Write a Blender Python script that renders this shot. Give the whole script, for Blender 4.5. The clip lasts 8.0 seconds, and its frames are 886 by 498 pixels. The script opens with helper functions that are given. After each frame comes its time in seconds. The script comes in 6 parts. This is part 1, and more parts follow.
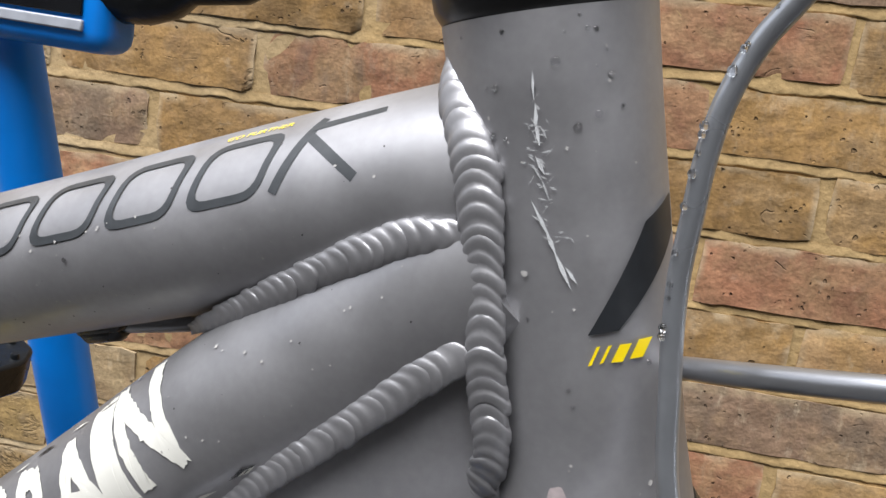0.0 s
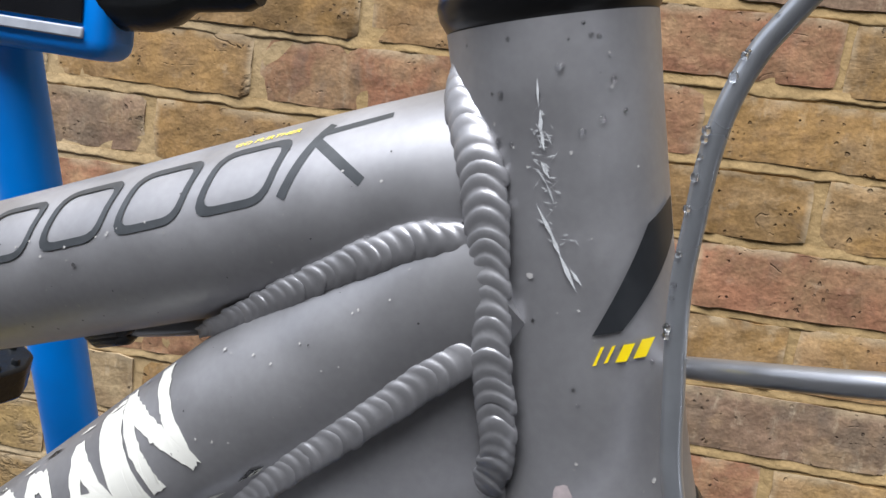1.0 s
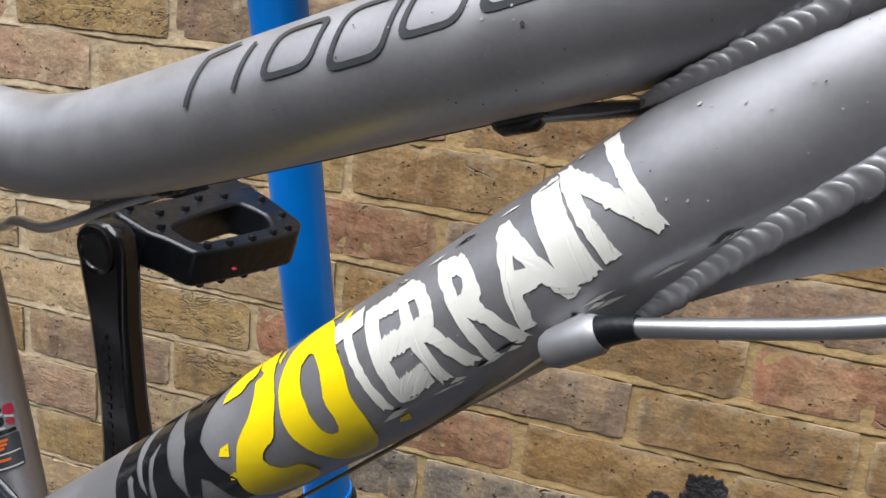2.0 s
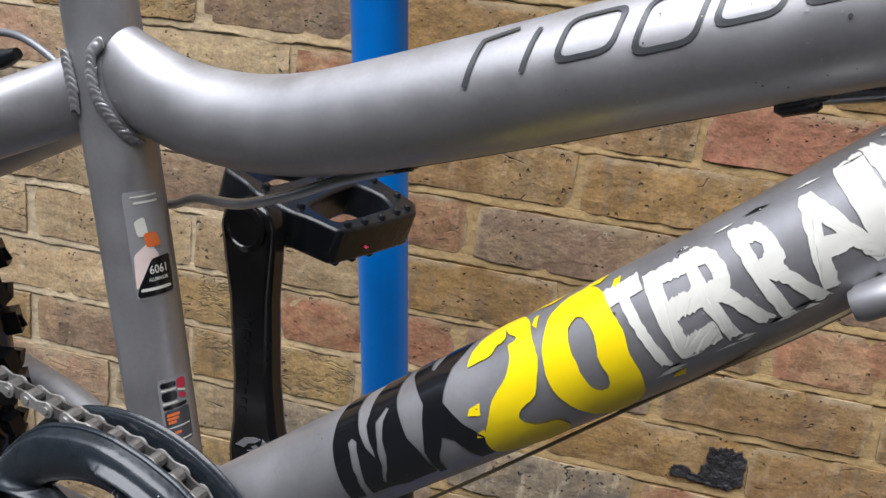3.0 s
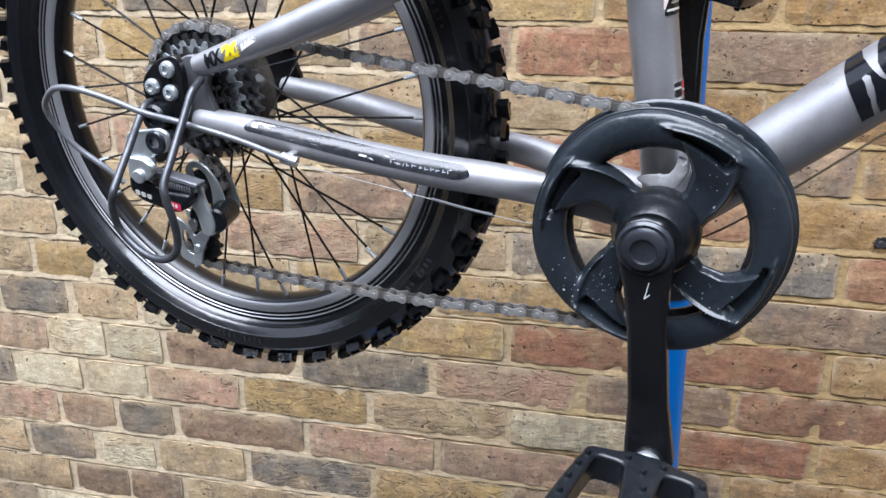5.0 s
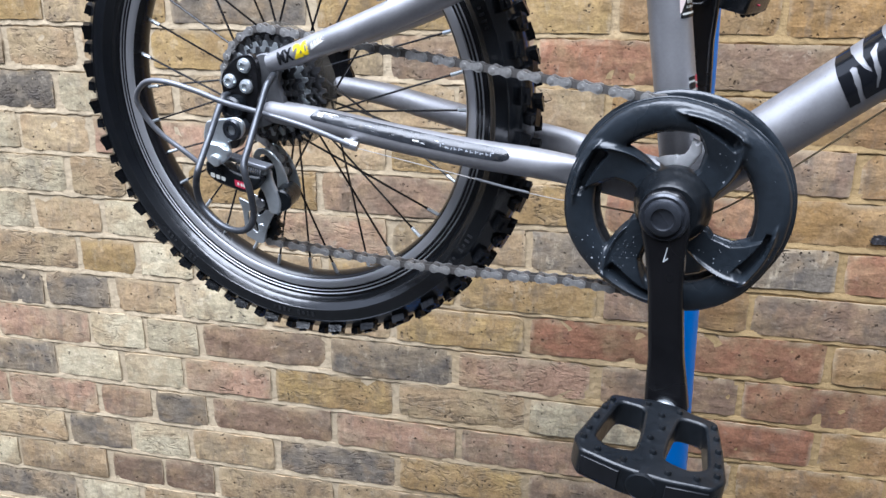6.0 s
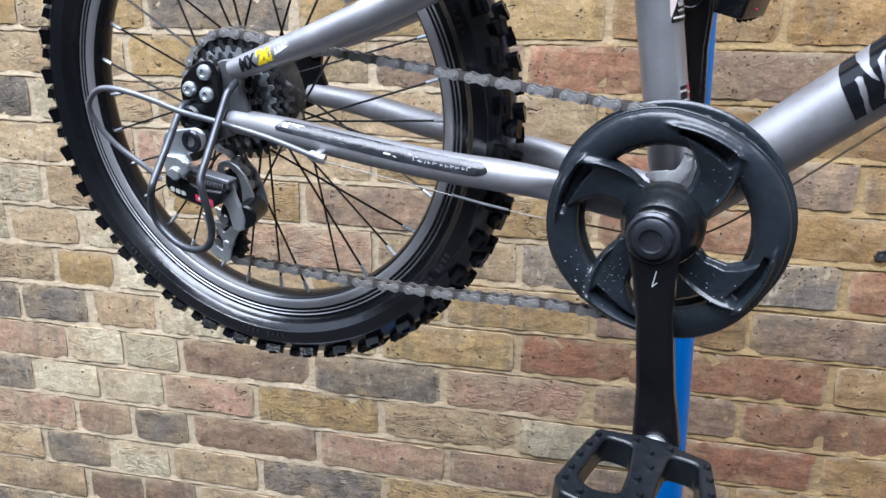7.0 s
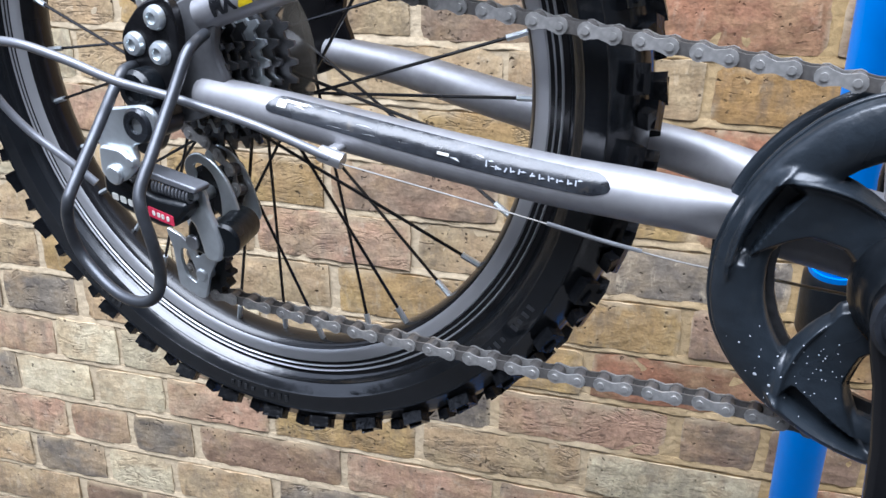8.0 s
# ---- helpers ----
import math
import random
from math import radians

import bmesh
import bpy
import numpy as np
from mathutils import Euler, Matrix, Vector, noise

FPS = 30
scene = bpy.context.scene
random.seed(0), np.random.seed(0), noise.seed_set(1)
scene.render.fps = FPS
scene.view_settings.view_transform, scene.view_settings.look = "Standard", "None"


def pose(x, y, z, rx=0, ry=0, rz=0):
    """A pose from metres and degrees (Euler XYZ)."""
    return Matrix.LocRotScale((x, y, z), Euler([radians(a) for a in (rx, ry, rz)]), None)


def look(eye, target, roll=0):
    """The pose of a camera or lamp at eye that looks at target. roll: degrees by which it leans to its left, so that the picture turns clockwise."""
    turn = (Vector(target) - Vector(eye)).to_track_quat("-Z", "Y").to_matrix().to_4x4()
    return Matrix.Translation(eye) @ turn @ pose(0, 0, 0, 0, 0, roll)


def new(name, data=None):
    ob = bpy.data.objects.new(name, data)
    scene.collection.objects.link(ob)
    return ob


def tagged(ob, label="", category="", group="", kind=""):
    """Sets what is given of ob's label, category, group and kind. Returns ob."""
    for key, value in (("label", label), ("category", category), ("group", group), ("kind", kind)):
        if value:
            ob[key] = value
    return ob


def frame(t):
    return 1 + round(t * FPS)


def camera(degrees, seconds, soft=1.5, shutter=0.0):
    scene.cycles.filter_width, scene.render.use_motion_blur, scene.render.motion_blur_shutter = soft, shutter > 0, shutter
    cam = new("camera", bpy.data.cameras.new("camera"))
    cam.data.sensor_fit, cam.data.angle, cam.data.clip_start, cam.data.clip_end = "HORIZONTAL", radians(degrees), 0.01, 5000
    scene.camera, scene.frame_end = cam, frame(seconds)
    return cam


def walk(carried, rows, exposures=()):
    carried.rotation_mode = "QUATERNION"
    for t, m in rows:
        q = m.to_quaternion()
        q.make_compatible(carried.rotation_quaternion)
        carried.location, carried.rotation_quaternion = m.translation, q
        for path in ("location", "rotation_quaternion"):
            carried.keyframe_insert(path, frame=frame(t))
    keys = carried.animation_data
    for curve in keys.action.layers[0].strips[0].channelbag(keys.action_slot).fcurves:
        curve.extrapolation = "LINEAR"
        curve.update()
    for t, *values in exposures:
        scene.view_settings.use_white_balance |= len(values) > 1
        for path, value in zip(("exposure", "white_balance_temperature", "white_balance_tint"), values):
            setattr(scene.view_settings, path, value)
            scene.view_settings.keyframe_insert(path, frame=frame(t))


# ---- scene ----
cam = camera(55.8, 8.0)
PATH = [
    (0, (0.421, 0.144, 1.62), (0.135, 2.083, 1.222), 7.0),
    (0.5, (0.42, 0.145, 1.619), (0.14, 2.087, 1.234), 6.7),
    (1, (0.419, 0.14, 1.62), (0.144, 2.083, 1.235), 6.8),
    (1.3, (0.411, 0.139, 1.617), (0.148, 2.078, 1.203), 6.2),
    (1.5, (0.404, 0.141, 1.6), (0.081, 2.073, 1.197), 6.6),
    (1.7, (0.383, 0.138, 1.581), (-0.022, 2.04, 1.116), 6.1),
    (1.8, (0.371, 0.134, 1.572), (-0.092, 2.016, 1.08), 5.9),
    (2, (0.342, 0.125, 1.562), (-0.203, 1.973, 1.028), 5.8),
    (2.2, (0.317, 0.113, 1.56), (-0.254, 1.95, 1.014), 5.9),
    (3.3, (0.201, 0.057, 1.532), (-0.12, 1.955, 0.99), 6.5),
    (3.5, (0.167, 0.045, 1.513), (-0.139, 1.937, 0.942), 5.2),
    (4, (0.072, -0.01, 1.478), (-0.202, 1.858, 0.818), 1.5),
    (4.5, (0.019, -0.098, 1.466), (-0.29, 1.761, 0.796), 0.4),
    (4.7, (0.018, -0.137, 1.458), (-0.327, 1.716, 0.790), 0.6),
    (5, (0.011, -0.183, 1.446), (-0.398, 1.654, 0.769), 0.2),
    (6.3, (0.001, -0.291, 1.435), (-0.424, 1.565, 0.822), 0.5),
    (6.5, (0.002, -0.288, 1.434), (-0.422, 1.568, 0.823), 0.5),
    (7, (0.011, -0.228, 1.431), (-0.417, 1.628, 0.821), 0.6),
    (7.2, (0.006, -0.180, 1.431), (-0.433, 1.671, 0.811), 0.7),
    (7.5, (-0.022, -0.102, 1.424), (-0.482, 1.732, 0.772), 0.9),
    (7.7, (-0.049, -0.054, 1.416), (-0.534, 1.763, 0.733), 0.7),
    (8, (-0.073, 0.017, 1.402), (-0.574, 1.818, 0.69), 0.9),
]
EXPOSURES = [(0.0, 0.82, 6230, 11), (1.5, 0.82, 5950, 11), (2.2, 0.60, 6150, 11), (3.3, 0.60, 5950, 13), (3.5, 0.76, 5900, 14), (4.2, 1.20, 5750, 13), (5.0, 1.28, 5560, 12), (7.0, 1.24, 5400, 12), (8.0, 1.33, 5400, 12)]
walk(cam, [(t, look(eye, target, roll)) for t, eye, target, roll in PATH], EXPOSURES)

# ---------------------------------------------------------------- light
world = bpy.data.worlds.new("overcast_sky")
scene.world = world
world.use_nodes = True
wn, wl = world.node_tree.nodes, world.node_tree.links
wn.clear()
sky = wn.new("ShaderNodeTexSky")
sky.sky_type = "NISHITA"
sky.sun_disc = False
sky.sun_elevation, sky.sun_rotation = radians(58), radians(200)
sky.dust_density, sky.air_density = 3.0, 1.2
mixw = wn.new("ShaderNodeMix")
mixw.data_type = "RGBA"
mixw.inputs[0].default_value = 0.72
wl.new(sky.outputs[0], mixw.inputs[6])
mixw.inputs[7].default_value = (8.4, 8.4, 8.7, 1)
bgw = wn.new("ShaderNodeBackground")
bgw.inputs[1].default_value = 0.08
outw = wn.new("ShaderNodeOutputWorld")
wl.new(mixw.outputs[2], bgw.inputs[0])
wl.new(bgw.outputs[0], outw.inputs[0])

sun = new("sun", bpy.data.lights.new("sun", "SUN"))
sun.data.energy, sun.data.angle, sun.data.color = 4.8, radians(60), (1.0, 0.98, 0.95)
sun.matrix_world = look((-0.5, -0.8, 4.4), (0, 0.6, 0.9))


# ---------------------------------------------------------------- materials
def mat(name, color, rough=0.5, metal=0.0, vary=0.12, grain=60.0, bump=0.0, coat=0.0, stains=0.0, spec=0.5, detail=4.0):
    """A surface with colour drift at two scales, roughness wear and fine relief."""
    m = bpy.data.materials.new(name)
    m.use_nodes = True
    n, l = m.node_tree.nodes, m.node_tree.links
    b = n["Principled BSDF"]
    b.inputs["Metallic"].default_value = metal
    b.inputs["Coat Weight"].default_value = coat
    b.inputs["Coat Roughness"].default_value = 0.12
    b.inputs["Specular IOR Level"].default_value = spec
    tc = n.new("ShaderNodeTexCoord")
    n1 = n.new("ShaderNodeTexNoise")
    n1.inputs["Scale"].default_value, n1.inputs["Detail"].default_value = grain, detail
    n2 = n.new("ShaderNodeTexNoise")
    n2.inputs["Scale"].default_value, n2.inputs["Detail"].default_value = grain / 9, 3.0
    l.new(tc.outputs["Object"], n1.inputs["Vector"])
    l.new(tc.outputs["Object"], n2.inputs["Vector"])
    add = n.new("ShaderNodeMath")
    add.operation = "ADD"
    l.new(n1.outputs[0], add.inputs[0])
    l.new(n2.outputs[0], add.inputs[1])
    ramp = n.new("ShaderNodeMapRange")
    ramp.inputs[1].default_value, ramp.inputs[2].default_value = 0.7, 1.3
    ramp.inputs[3].default_value, ramp.inputs[4].default_value = 1 - vary, 1 + vary
    l.new(add.outputs[0], ramp.inputs[0])
    mul = n.new("ShaderNodeMix")
    mul.data_type, mul.blend_type = "RGBA", "MULTIPLY"
    mul.inputs[0].default_value = 1.0
    mul.inputs[6].default_value = (*color, 1)
    l.new(ramp.outputs[0], mul.inputs[7])
    last = mul.outputs[2]
    if stains:
        n3 = n.new("ShaderNodeTexNoise")
        n3.inputs["Scale"].default_value, n3.inputs["Detail"].default_value = grain * 0.6, 6.0
        l.new(tc.outputs["Object"], n3.inputs["Vector"])
        r3 = n.new("ShaderNodeMapRange")
        r3.inputs[1].default_value, r3.inputs[2].default_value = 0.62, 0.75
        l.new(n3.outputs[0], r3.inputs[0])
        dirt = n.new("ShaderNodeMix")
        dirt.data_type = "RGBA"
        sc = n.new("ShaderNodeMath")
        sc.operation = "MULTIPLY"
        sc.inputs[1].default_value = stains
        l.new(r3.outputs[0], sc.inputs[0])
        l.new(sc.outputs[0], dirt.inputs[0])
        l.new(last, dirt.inputs[6])
        dirt.inputs[7].default_value = (0.16, 0.13, 0.09, 1)
        last = dirt.outputs[2]
    l.new(last, b.inputs["Base Color"])
    rr = n.new("ShaderNodeMapRange")
    rr.inputs[1].default_value, rr.inputs[2].default_value = 0.3, 0.7
    rr.inputs[3].default_value, rr.inputs[4].default_value = max(0.02, rough - 0.08), min(1, rough + 0.1)
    l.new(n2.outputs[0], rr.inputs[0])
    l.new(rr.outputs[0], b.inputs["Roughness"])
    if bump:
        bp = n.new("ShaderNodeBump")
        bp.inputs["Strength"].default_value, bp.inputs["Distance"].default_value = 1.0, bump
        l.new(n1.outputs[0], bp.inputs["Height"])
        l.new(bp.outputs[0], b.inputs["Normal"])
    return m


def brick_mat(name, tones, pits=0.5, smear=0.5, rough=1.0):
    """Weathered stock brick: fired tones in patches, soot, pits, cracks and lime smears, at real size."""
    m = bpy.data.materials.new(name)
    m.use_nodes = True
    n, l = m.node_tree.nodes, m.node_tree.links
    b = n["Principled BSDF"]
    b.inputs["Roughness"].default_value = 0.9
    b.inputs["Specular IOR Level"].default_value = 0.2
    geo, tc, oi = n.new("ShaderNodeNewGeometry"), n.new("ShaderNodeTexCoord"), n.new("ShaderNodeObjectInfo")
    off = n.new("ShaderNodeVectorMath")
    off.operation = "MULTIPLY_ADD"
    l.new(oi.outputs["Random"], off.inputs[0])
    off.inputs[1].default_value = (31, 47, 19)
    l.new(geo.outputs["Position"], off.inputs[2])
    flat = n.new("ShaderNodeVectorMath")
    flat.operation = "MULTIPLY"
    l.new(off.outputs[0], flat.inputs[0])
    flat.inputs[1].default_value = (0.42, 1.0, 1.0)

    def noise_tex(scale, detail, rough=0.6, vec=None, warp=0.0):
        t = n.new("ShaderNodeTexNoise")
        t.inputs["Scale"].default_value, t.inputs["Detail"].default_value = scale, detail
        t.inputs["Roughness"].default_value, t.inputs["Distortion"].default_value = rough, warp
        l.new(vec or off.outputs[0], t.inputs["Vector"])
        return t.outputs[0]

    def rng(src, a, c, lo=0.0, hi=1.0):
        r = n.new("ShaderNodeMapRange")
        r.inputs[1].default_value, r.inputs[2].default_value = a, c
        r.inputs[3].default_value, r.inputs[4].default_value = lo, hi
        l.new(src, r.inputs[0])
        return r.outputs[0]

    def mix(f, a, c, mode="MIX"):
        x = n.new("ShaderNodeMix")
        x.data_type, x.blend_type = "RGBA", mode
        for sock, v in ((x.inputs[0], f), (x.inputs[6], a), (x.inputs[7], c)):
            if isinstance(v, tuple):
                sock.default_value = (*v, 1)
            elif isinstance(v, float):
                sock.default_value = v
            else:
                l.new(v, sock)
        return x.outputs[2]

    def calc(op, a, c):
        x = n.new("ShaderNodeMath")
        x.operation = op
        for sock, v in ((x.inputs[0], a), (x.inputs[1], c)):
            if isinstance(v, float):
                sock.default_value = v
            else:
                l.new(v, sock)
        return x.outputs[0]

    big = noise_tex(11, 2, 0.5, warp=0.4)
    mid = noise_tex(42, 4, 0.55)
    fine = noise_tex(300, 2, 0.5)
    patch = noise_tex(24, 4, 0.6, warp=0.5)
    drag = noise_tex(60, 3, 0.5, flat.outputs[0])
    tall = n.new("ShaderNodeVectorMath")
    tall.operation = "MULTIPLY"
    l.new(off.outputs[0], tall.inputs[0])
    tall.inputs[1].default_value = (1.0, 1.0, 0.35)
    dice = calc("FRACT", calc("MULTIPLY", oi.outputs["Random"], 7.31), 0.0)
    dice2 = calc("FRACT", calc("MULTIPLY", oi.outputs["Random"], 23.7), 0.0)
    c = mix(rng(big, 0.43, 0.57), tones[0], tones[1])
    c = mix(rng(mid, 0.50, 0.66, 0.0, 0.65), c, tones[2])
    c = mix(rng(noise_tex(16, 4, 0.6), 0.50, 0.62, 0.0, 0.45), c, (0.35, 0.242, 0.130))
    c = mix(1.0, c, rng(drag, 0.30, 0.70, 0.84, 1.14), "MULTIPLY")
    c = mix(1.0, c, rng(noise_tex(120, 5, 0.65), 0.32, 0.68, 0.82, 1.16), "MULTIPLY")
    c = mix(1.0, c, rng(fine, 0.30, 0.70, 0.86, 1.13), "MULTIPLY")
    # upright smoky and limy streaks on some bricks
    c = mix(calc("MULTIPLY", rng(noise_tex(48, 5, 0.65, tall.outputs[0]), 0.50, 0.64, 0.0, 0.42), rng(dice, 0.55, 0.70)), c, (0.12, 0.10, 0.082))
    c = mix(calc("MULTIPLY", rng(noise_tex(70, 6, 0.7, tall.outputs[0]), 0.56, 0.68, 0.0, 0.9 * smear), rng(dice2, 0.50, 0.72)), c, (0.50, 0.42, 0.29))
    # kiln scorch in clouds, and lime left on the face
    c = mix(rng(patch, 0.58, 0.74, 0.0, 0.40), c, (0.13, 0.10, 0.075))
    c = mix(rng(noise_tex(38, 6, 0.7), 0.60, 0.70, 0.0, 0.75 * smear), c, (0.56, 0.48, 0.35))
    c = mix(1.0, c, rng(oi.outputs["Random"], 0, 1, 0.84, 1.14), "MULTIPLY")
    # mortar drawn over the rim of the brick
    sep = n.new("ShaderNodeSeparateXYZ")
    l.new(tc.outputs["Object"], sep.inputs[0])
    ax = calc("ABSOLUTE", sep.outputs[0], 0.0)
    rim = calc("MAXIMUM", rng(ax, 0.465, 0.50), rng(sep.outputs[2], 0.33, 0.48))
    rim = calc("MULTIPLY", rim, rng(patch, 0.40, 0.55))
    c = mix(calc("MULTIPLY", rim, 0.8), c, (0.385, 0.302, 0.19))
    # round pits of two sizes, drag tears and a few cracks
    pit = None
    for scale, lo, hi, gate in ((62, 0.10, 0.16, 0.0), (118, 0.13, 0.20, 0.04)):
        vor = n.new("ShaderNodeTexVoronoi")
        vor.inputs["Scale"].default_value = scale
        wob = n.new("ShaderNodeTexNoise")
        wob.inputs["Scale"].default_value, wob.inputs["Detail"].default_value = scale * 1.6, 2
        l.new(off.outputs[0], wob.inputs["Vector"])
        bent = n.new("ShaderNodeVectorMath")
        bent.operation = "MULTIPLY_ADD"
        l.new(wob.outputs[1], bent.inputs[0])
        bent.inputs[1].default_value = (0.5 / scale,) * 3
        l.new(off.outputs[0], bent.inputs[2])
        l.new(bent.outputs[0], vor.inputs["Vector"])
        one = calc("MULTIPLY", rng(vor.outputs[0], lo, hi, 1.0, 0.0), rng(noise_tex(34, 2, 0.5), 0.60 + gate - 0.16 * pits, 0.64 + gate - 0.16 * pits))
        pit = one if pit is None else calc("MAXIMUM", pit, one)
    tear = calc("MULTIPLY", rng(noise_tex(85, 3, 0.6, flat.outputs[0], 0.8), 0.67, 0.70), rng(big, 0.52, 0.62))
    line = calc("ABSOLUTE", calc("SUBTRACT", noise_tex(15, 3, 0.55, flat.outputs[0], 0.5), 0.5), 0.0)
    crack = calc("MULTIPLY", rng(line, 0.0, 0.010, 1.0, 0.0), rng(patch, 0.62, 0.66))
    # crumbled face on some bricks
    ridge = calc("ABSOLUTE", calc("SUBTRACT", noise_tex(44, 4, 0.62, flat.outputs[0], 1.1), 0.5), 0.0)
    crumble = calc("MULTIPLY", rng(ridge, 0.0, 0.065, 1.0, 0.0), calc("MULTIPLY", rng(dice2, 0.48, 0.30), rng(mid, 0.46, 0.56)))
    dark = calc("MAXIMUM", calc("MAXIMUM", pit, calc("MULTIPLY", tear, 0.6)), calc("MAXIMUM", calc("MULTIPLY", crack, 0.35 + 0.35 * rough), calc("MULTIPLY", crumble, 0.36 * rough)))
    c = mix(calc("MULTIPLY", dark, 0.45 + 0.35 * rough), c, (0.05, 0.036, 0.026))
    l.new(c, b.inputs["Base Color"])
    h = calc("ADD", calc("MULTIPLY", mid, 0.55), calc("MULTIPLY", fine, 0.10))
    h = calc("ADD", h, calc("MULTIPLY", big, 0.55))
    h = calc("ADD", h, calc("MULTIPLY", drag, 0.35))
    h = calc("SUBTRACT", h, calc("MULTIPLY", dark, 0.7))
    bp = n.new("ShaderNodeBump")
    bp.inputs["Strength"].default_value, bp.inputs["Distance"].default_value = 1.0, 0.0046
    l.new(h, bp.inputs["Height"])
    l.new(bp.outputs[0], b.inputs["Normal"])
    return m


BRICKS = {
    "y": brick_mat("brick_yellow_stock", ((0.375, 0.258, 0.108), (0.315, 0.208, 0.092), (0.285, 0.205, 0.108)), 0.5, 0.35),
    "t": brick_mat("brick_tan", ((0.385, 0.290, 0.165), (0.345, 0.245, 0.138), (0.315, 0.238, 0.152)), 0.4, 0.5),
    "p": brick_mat("brick_pink", ((0.370, 0.232, 0.150), (0.350, 0.252, 0.162), (0.310, 0.195, 0.130)), 0.3, 0.4),
    "b": brick_mat("brick_brown", ((0.215, 0.142, 0.094), (0.190, 0.138, 0.094), (0.265, 0.178, 0.110)), 0.6, 0.4, 0.1),
    "g": brick_mat("brick_grey", ((0.170, 0.144, 0.112), (0.235, 0.186, 0.126), (0.108, 0.093, 0.081)), 0.5, 0.6),
    # o, d, r: browner bricks, darkened further for light falling off rightwards
    "o": brick_mat("brick_ochre_dimmed", ((0.285, 0.172, 0.066), (0.235, 0.146, 0.062), (0.215, 0.132, 0.062)), 0.6, 0.25, 0.1),
    "d": brick_mat("brick_drab_dimmed", ((0.290, 0.186, 0.080), (0.255, 0.152, 0.068), (0.225, 0.140, 0.070)), 0.5, 0.3, 0.1),
    "r": brick_mat("brick_red_brown_dimmed", ((0.285, 0.138, 0.078), (0.250, 0.142, 0.078), (0.215, 0.106, 0.064)), 0.4, 0.25, 0.1),
    "k": brick_mat("brick_red", ((0.330, 0.150, 0.092), (0.300, 0.146, 0.088), (0.270, 0.140, 0.088)), 0.4, 0.15, 0.1),
    "c": brick_mat("brick_cream", ((0.490, 0.420, 0.280), (0.440, 0.372, 0.240), (0.400, 0.328, 0.208)), 0.4, 0.8),
}
M_MORTAR = mat("lime_mortar", (0.360, 0.275, 0.162), 0.94, vary=0.12, grain=110, bump=0.0022, stains=0.12, spec=0.2, detail=6)
# mortar colour runs from pale on the left to darker ochre on the right
mn, ml = M_MORTAR.node_tree.nodes, M_MORTAR.node_tree.links
mul_ = next(q for q in mn if q.type == "MIX" and q.blend_type == "MULTIPLY")
at_, ns_ = mn.new("ShaderNodeTexCoord"), mn.new("ShaderNodeTexNoise")
ns_.inputs["Scale"].default_value, ns_.inputs["Detail"].default_value = 5.0, 4.0
ml.new(at_.outputs["Object"], ns_.inputs["Vector"])
sx_ = mn.new("ShaderNodeSeparateXYZ")
ml.new(at_.outputs["Object"], sx_.inputs[0])
ad_ = mn.new("ShaderNodeMath")
ad_.operation = "ADD"
ml.new(sx_.outputs[0], ad_.inputs[0])
ml.new(ns_.outputs[0], ad_.inputs[1])
rg_ = mn.new("ShaderNodeMapRange")
rg_.inputs[1].default_value, rg_.inputs[2].default_value = 0.05, 0.65
ml.new(ad_.outputs[0], rg_.inputs[0])
mx_ = mn.new("ShaderNodeMix")
mx_.data_type = "RGBA"
mx_.inputs[6].default_value, mx_.inputs[7].default_value = (0.450, 0.362, 0.240, 1), (0.345, 0.240, 0.112, 1)
ml.new(rg_.outputs[0], mx_.inputs[0])
ml.new(mx_.outputs[2], mul_.inputs[6])
# dark surface of the added walls that block the low sky
M_BLOCKER = mat("dark_blocker", (0.06, 0.057, 0.054), 0.9, vary=0.15, grain=12, bump=0.002)
M_GROUND = mat("dark_wet_paving", (0.035, 0.034, 0.033), 0.8, vary=0.2, grain=30, bump=0.002, stains=0.3)
M_PAINT = mat("grey_frame_paint", (0.345, 0.343, 0.355), 0.45, metal=0.68, vary=0.06, grain=420, coat=0.06, stains=0.05)
M_STAY = mat("grimy_frame_paint", (0.325, 0.323, 0.335), 0.52, metal=0.58, vary=0.10, grain=180, stains=0.10)
M_WELD = mat("painted_weld", (0.315, 0.313, 0.325), 0.45, metal=0.60, vary=0.08, grain=500, coat=0.1)
M_BLACK = mat("black_plastic", (0.0060, 0.0074, 0.0092), 0.30, spec=0.38, vary=0.3, grain=140, bump=0.0005, stains=0.04)
M_GUARD = mat("black_moulded_guard", (0.0150, 0.0195, 0.0250), 0.30, spec=0.5, vary=0.25, grain=150, bump=0.0005, stains=0.05)
M_GLOSS = mat("black_gloss_paint", (0.006, 0.006, 0.007), 0.26, spec=0.4, vary=0.2, grain=90, coat=0.15)
M_BOLT = mat("worn_black_steel", (0.030, 0.033, 0.040), 0.24, metal=0.35, spec=0.6, vary=0.3, grain=200)
M_FORGED = mat("dark_forged_alloy", (0.17, 0.172, 0.18), 0.42, metal=0.5, vary=0.2, grain=150)
# blue-grey, darker than the white decal
M_STRIP = mat("blue_grey_label", (0.34, 0.36, 0.40), 0.5, vary=0.15, grain=120)
M_SILVER = mat("silver_cable_housing", (0.40, 0.42, 0.45), 0.30, metal=0.7, vary=0.1, grain=150, coat=0.2)
M_SPECK = mat("dried_water_speck", (0.34, 0.36, 0.39), 0.4, vary=0.2, grain=600)
M_SCUFF = mat("scuffed_paint", (0.44, 0.445, 0.455), 0.55, metal=0.3, vary=0.15, grain=600)
M_SLASH = mat("charcoal_decal", (0.017, 0.019, 0.022), 0.36, vary=0.2, grain=300)
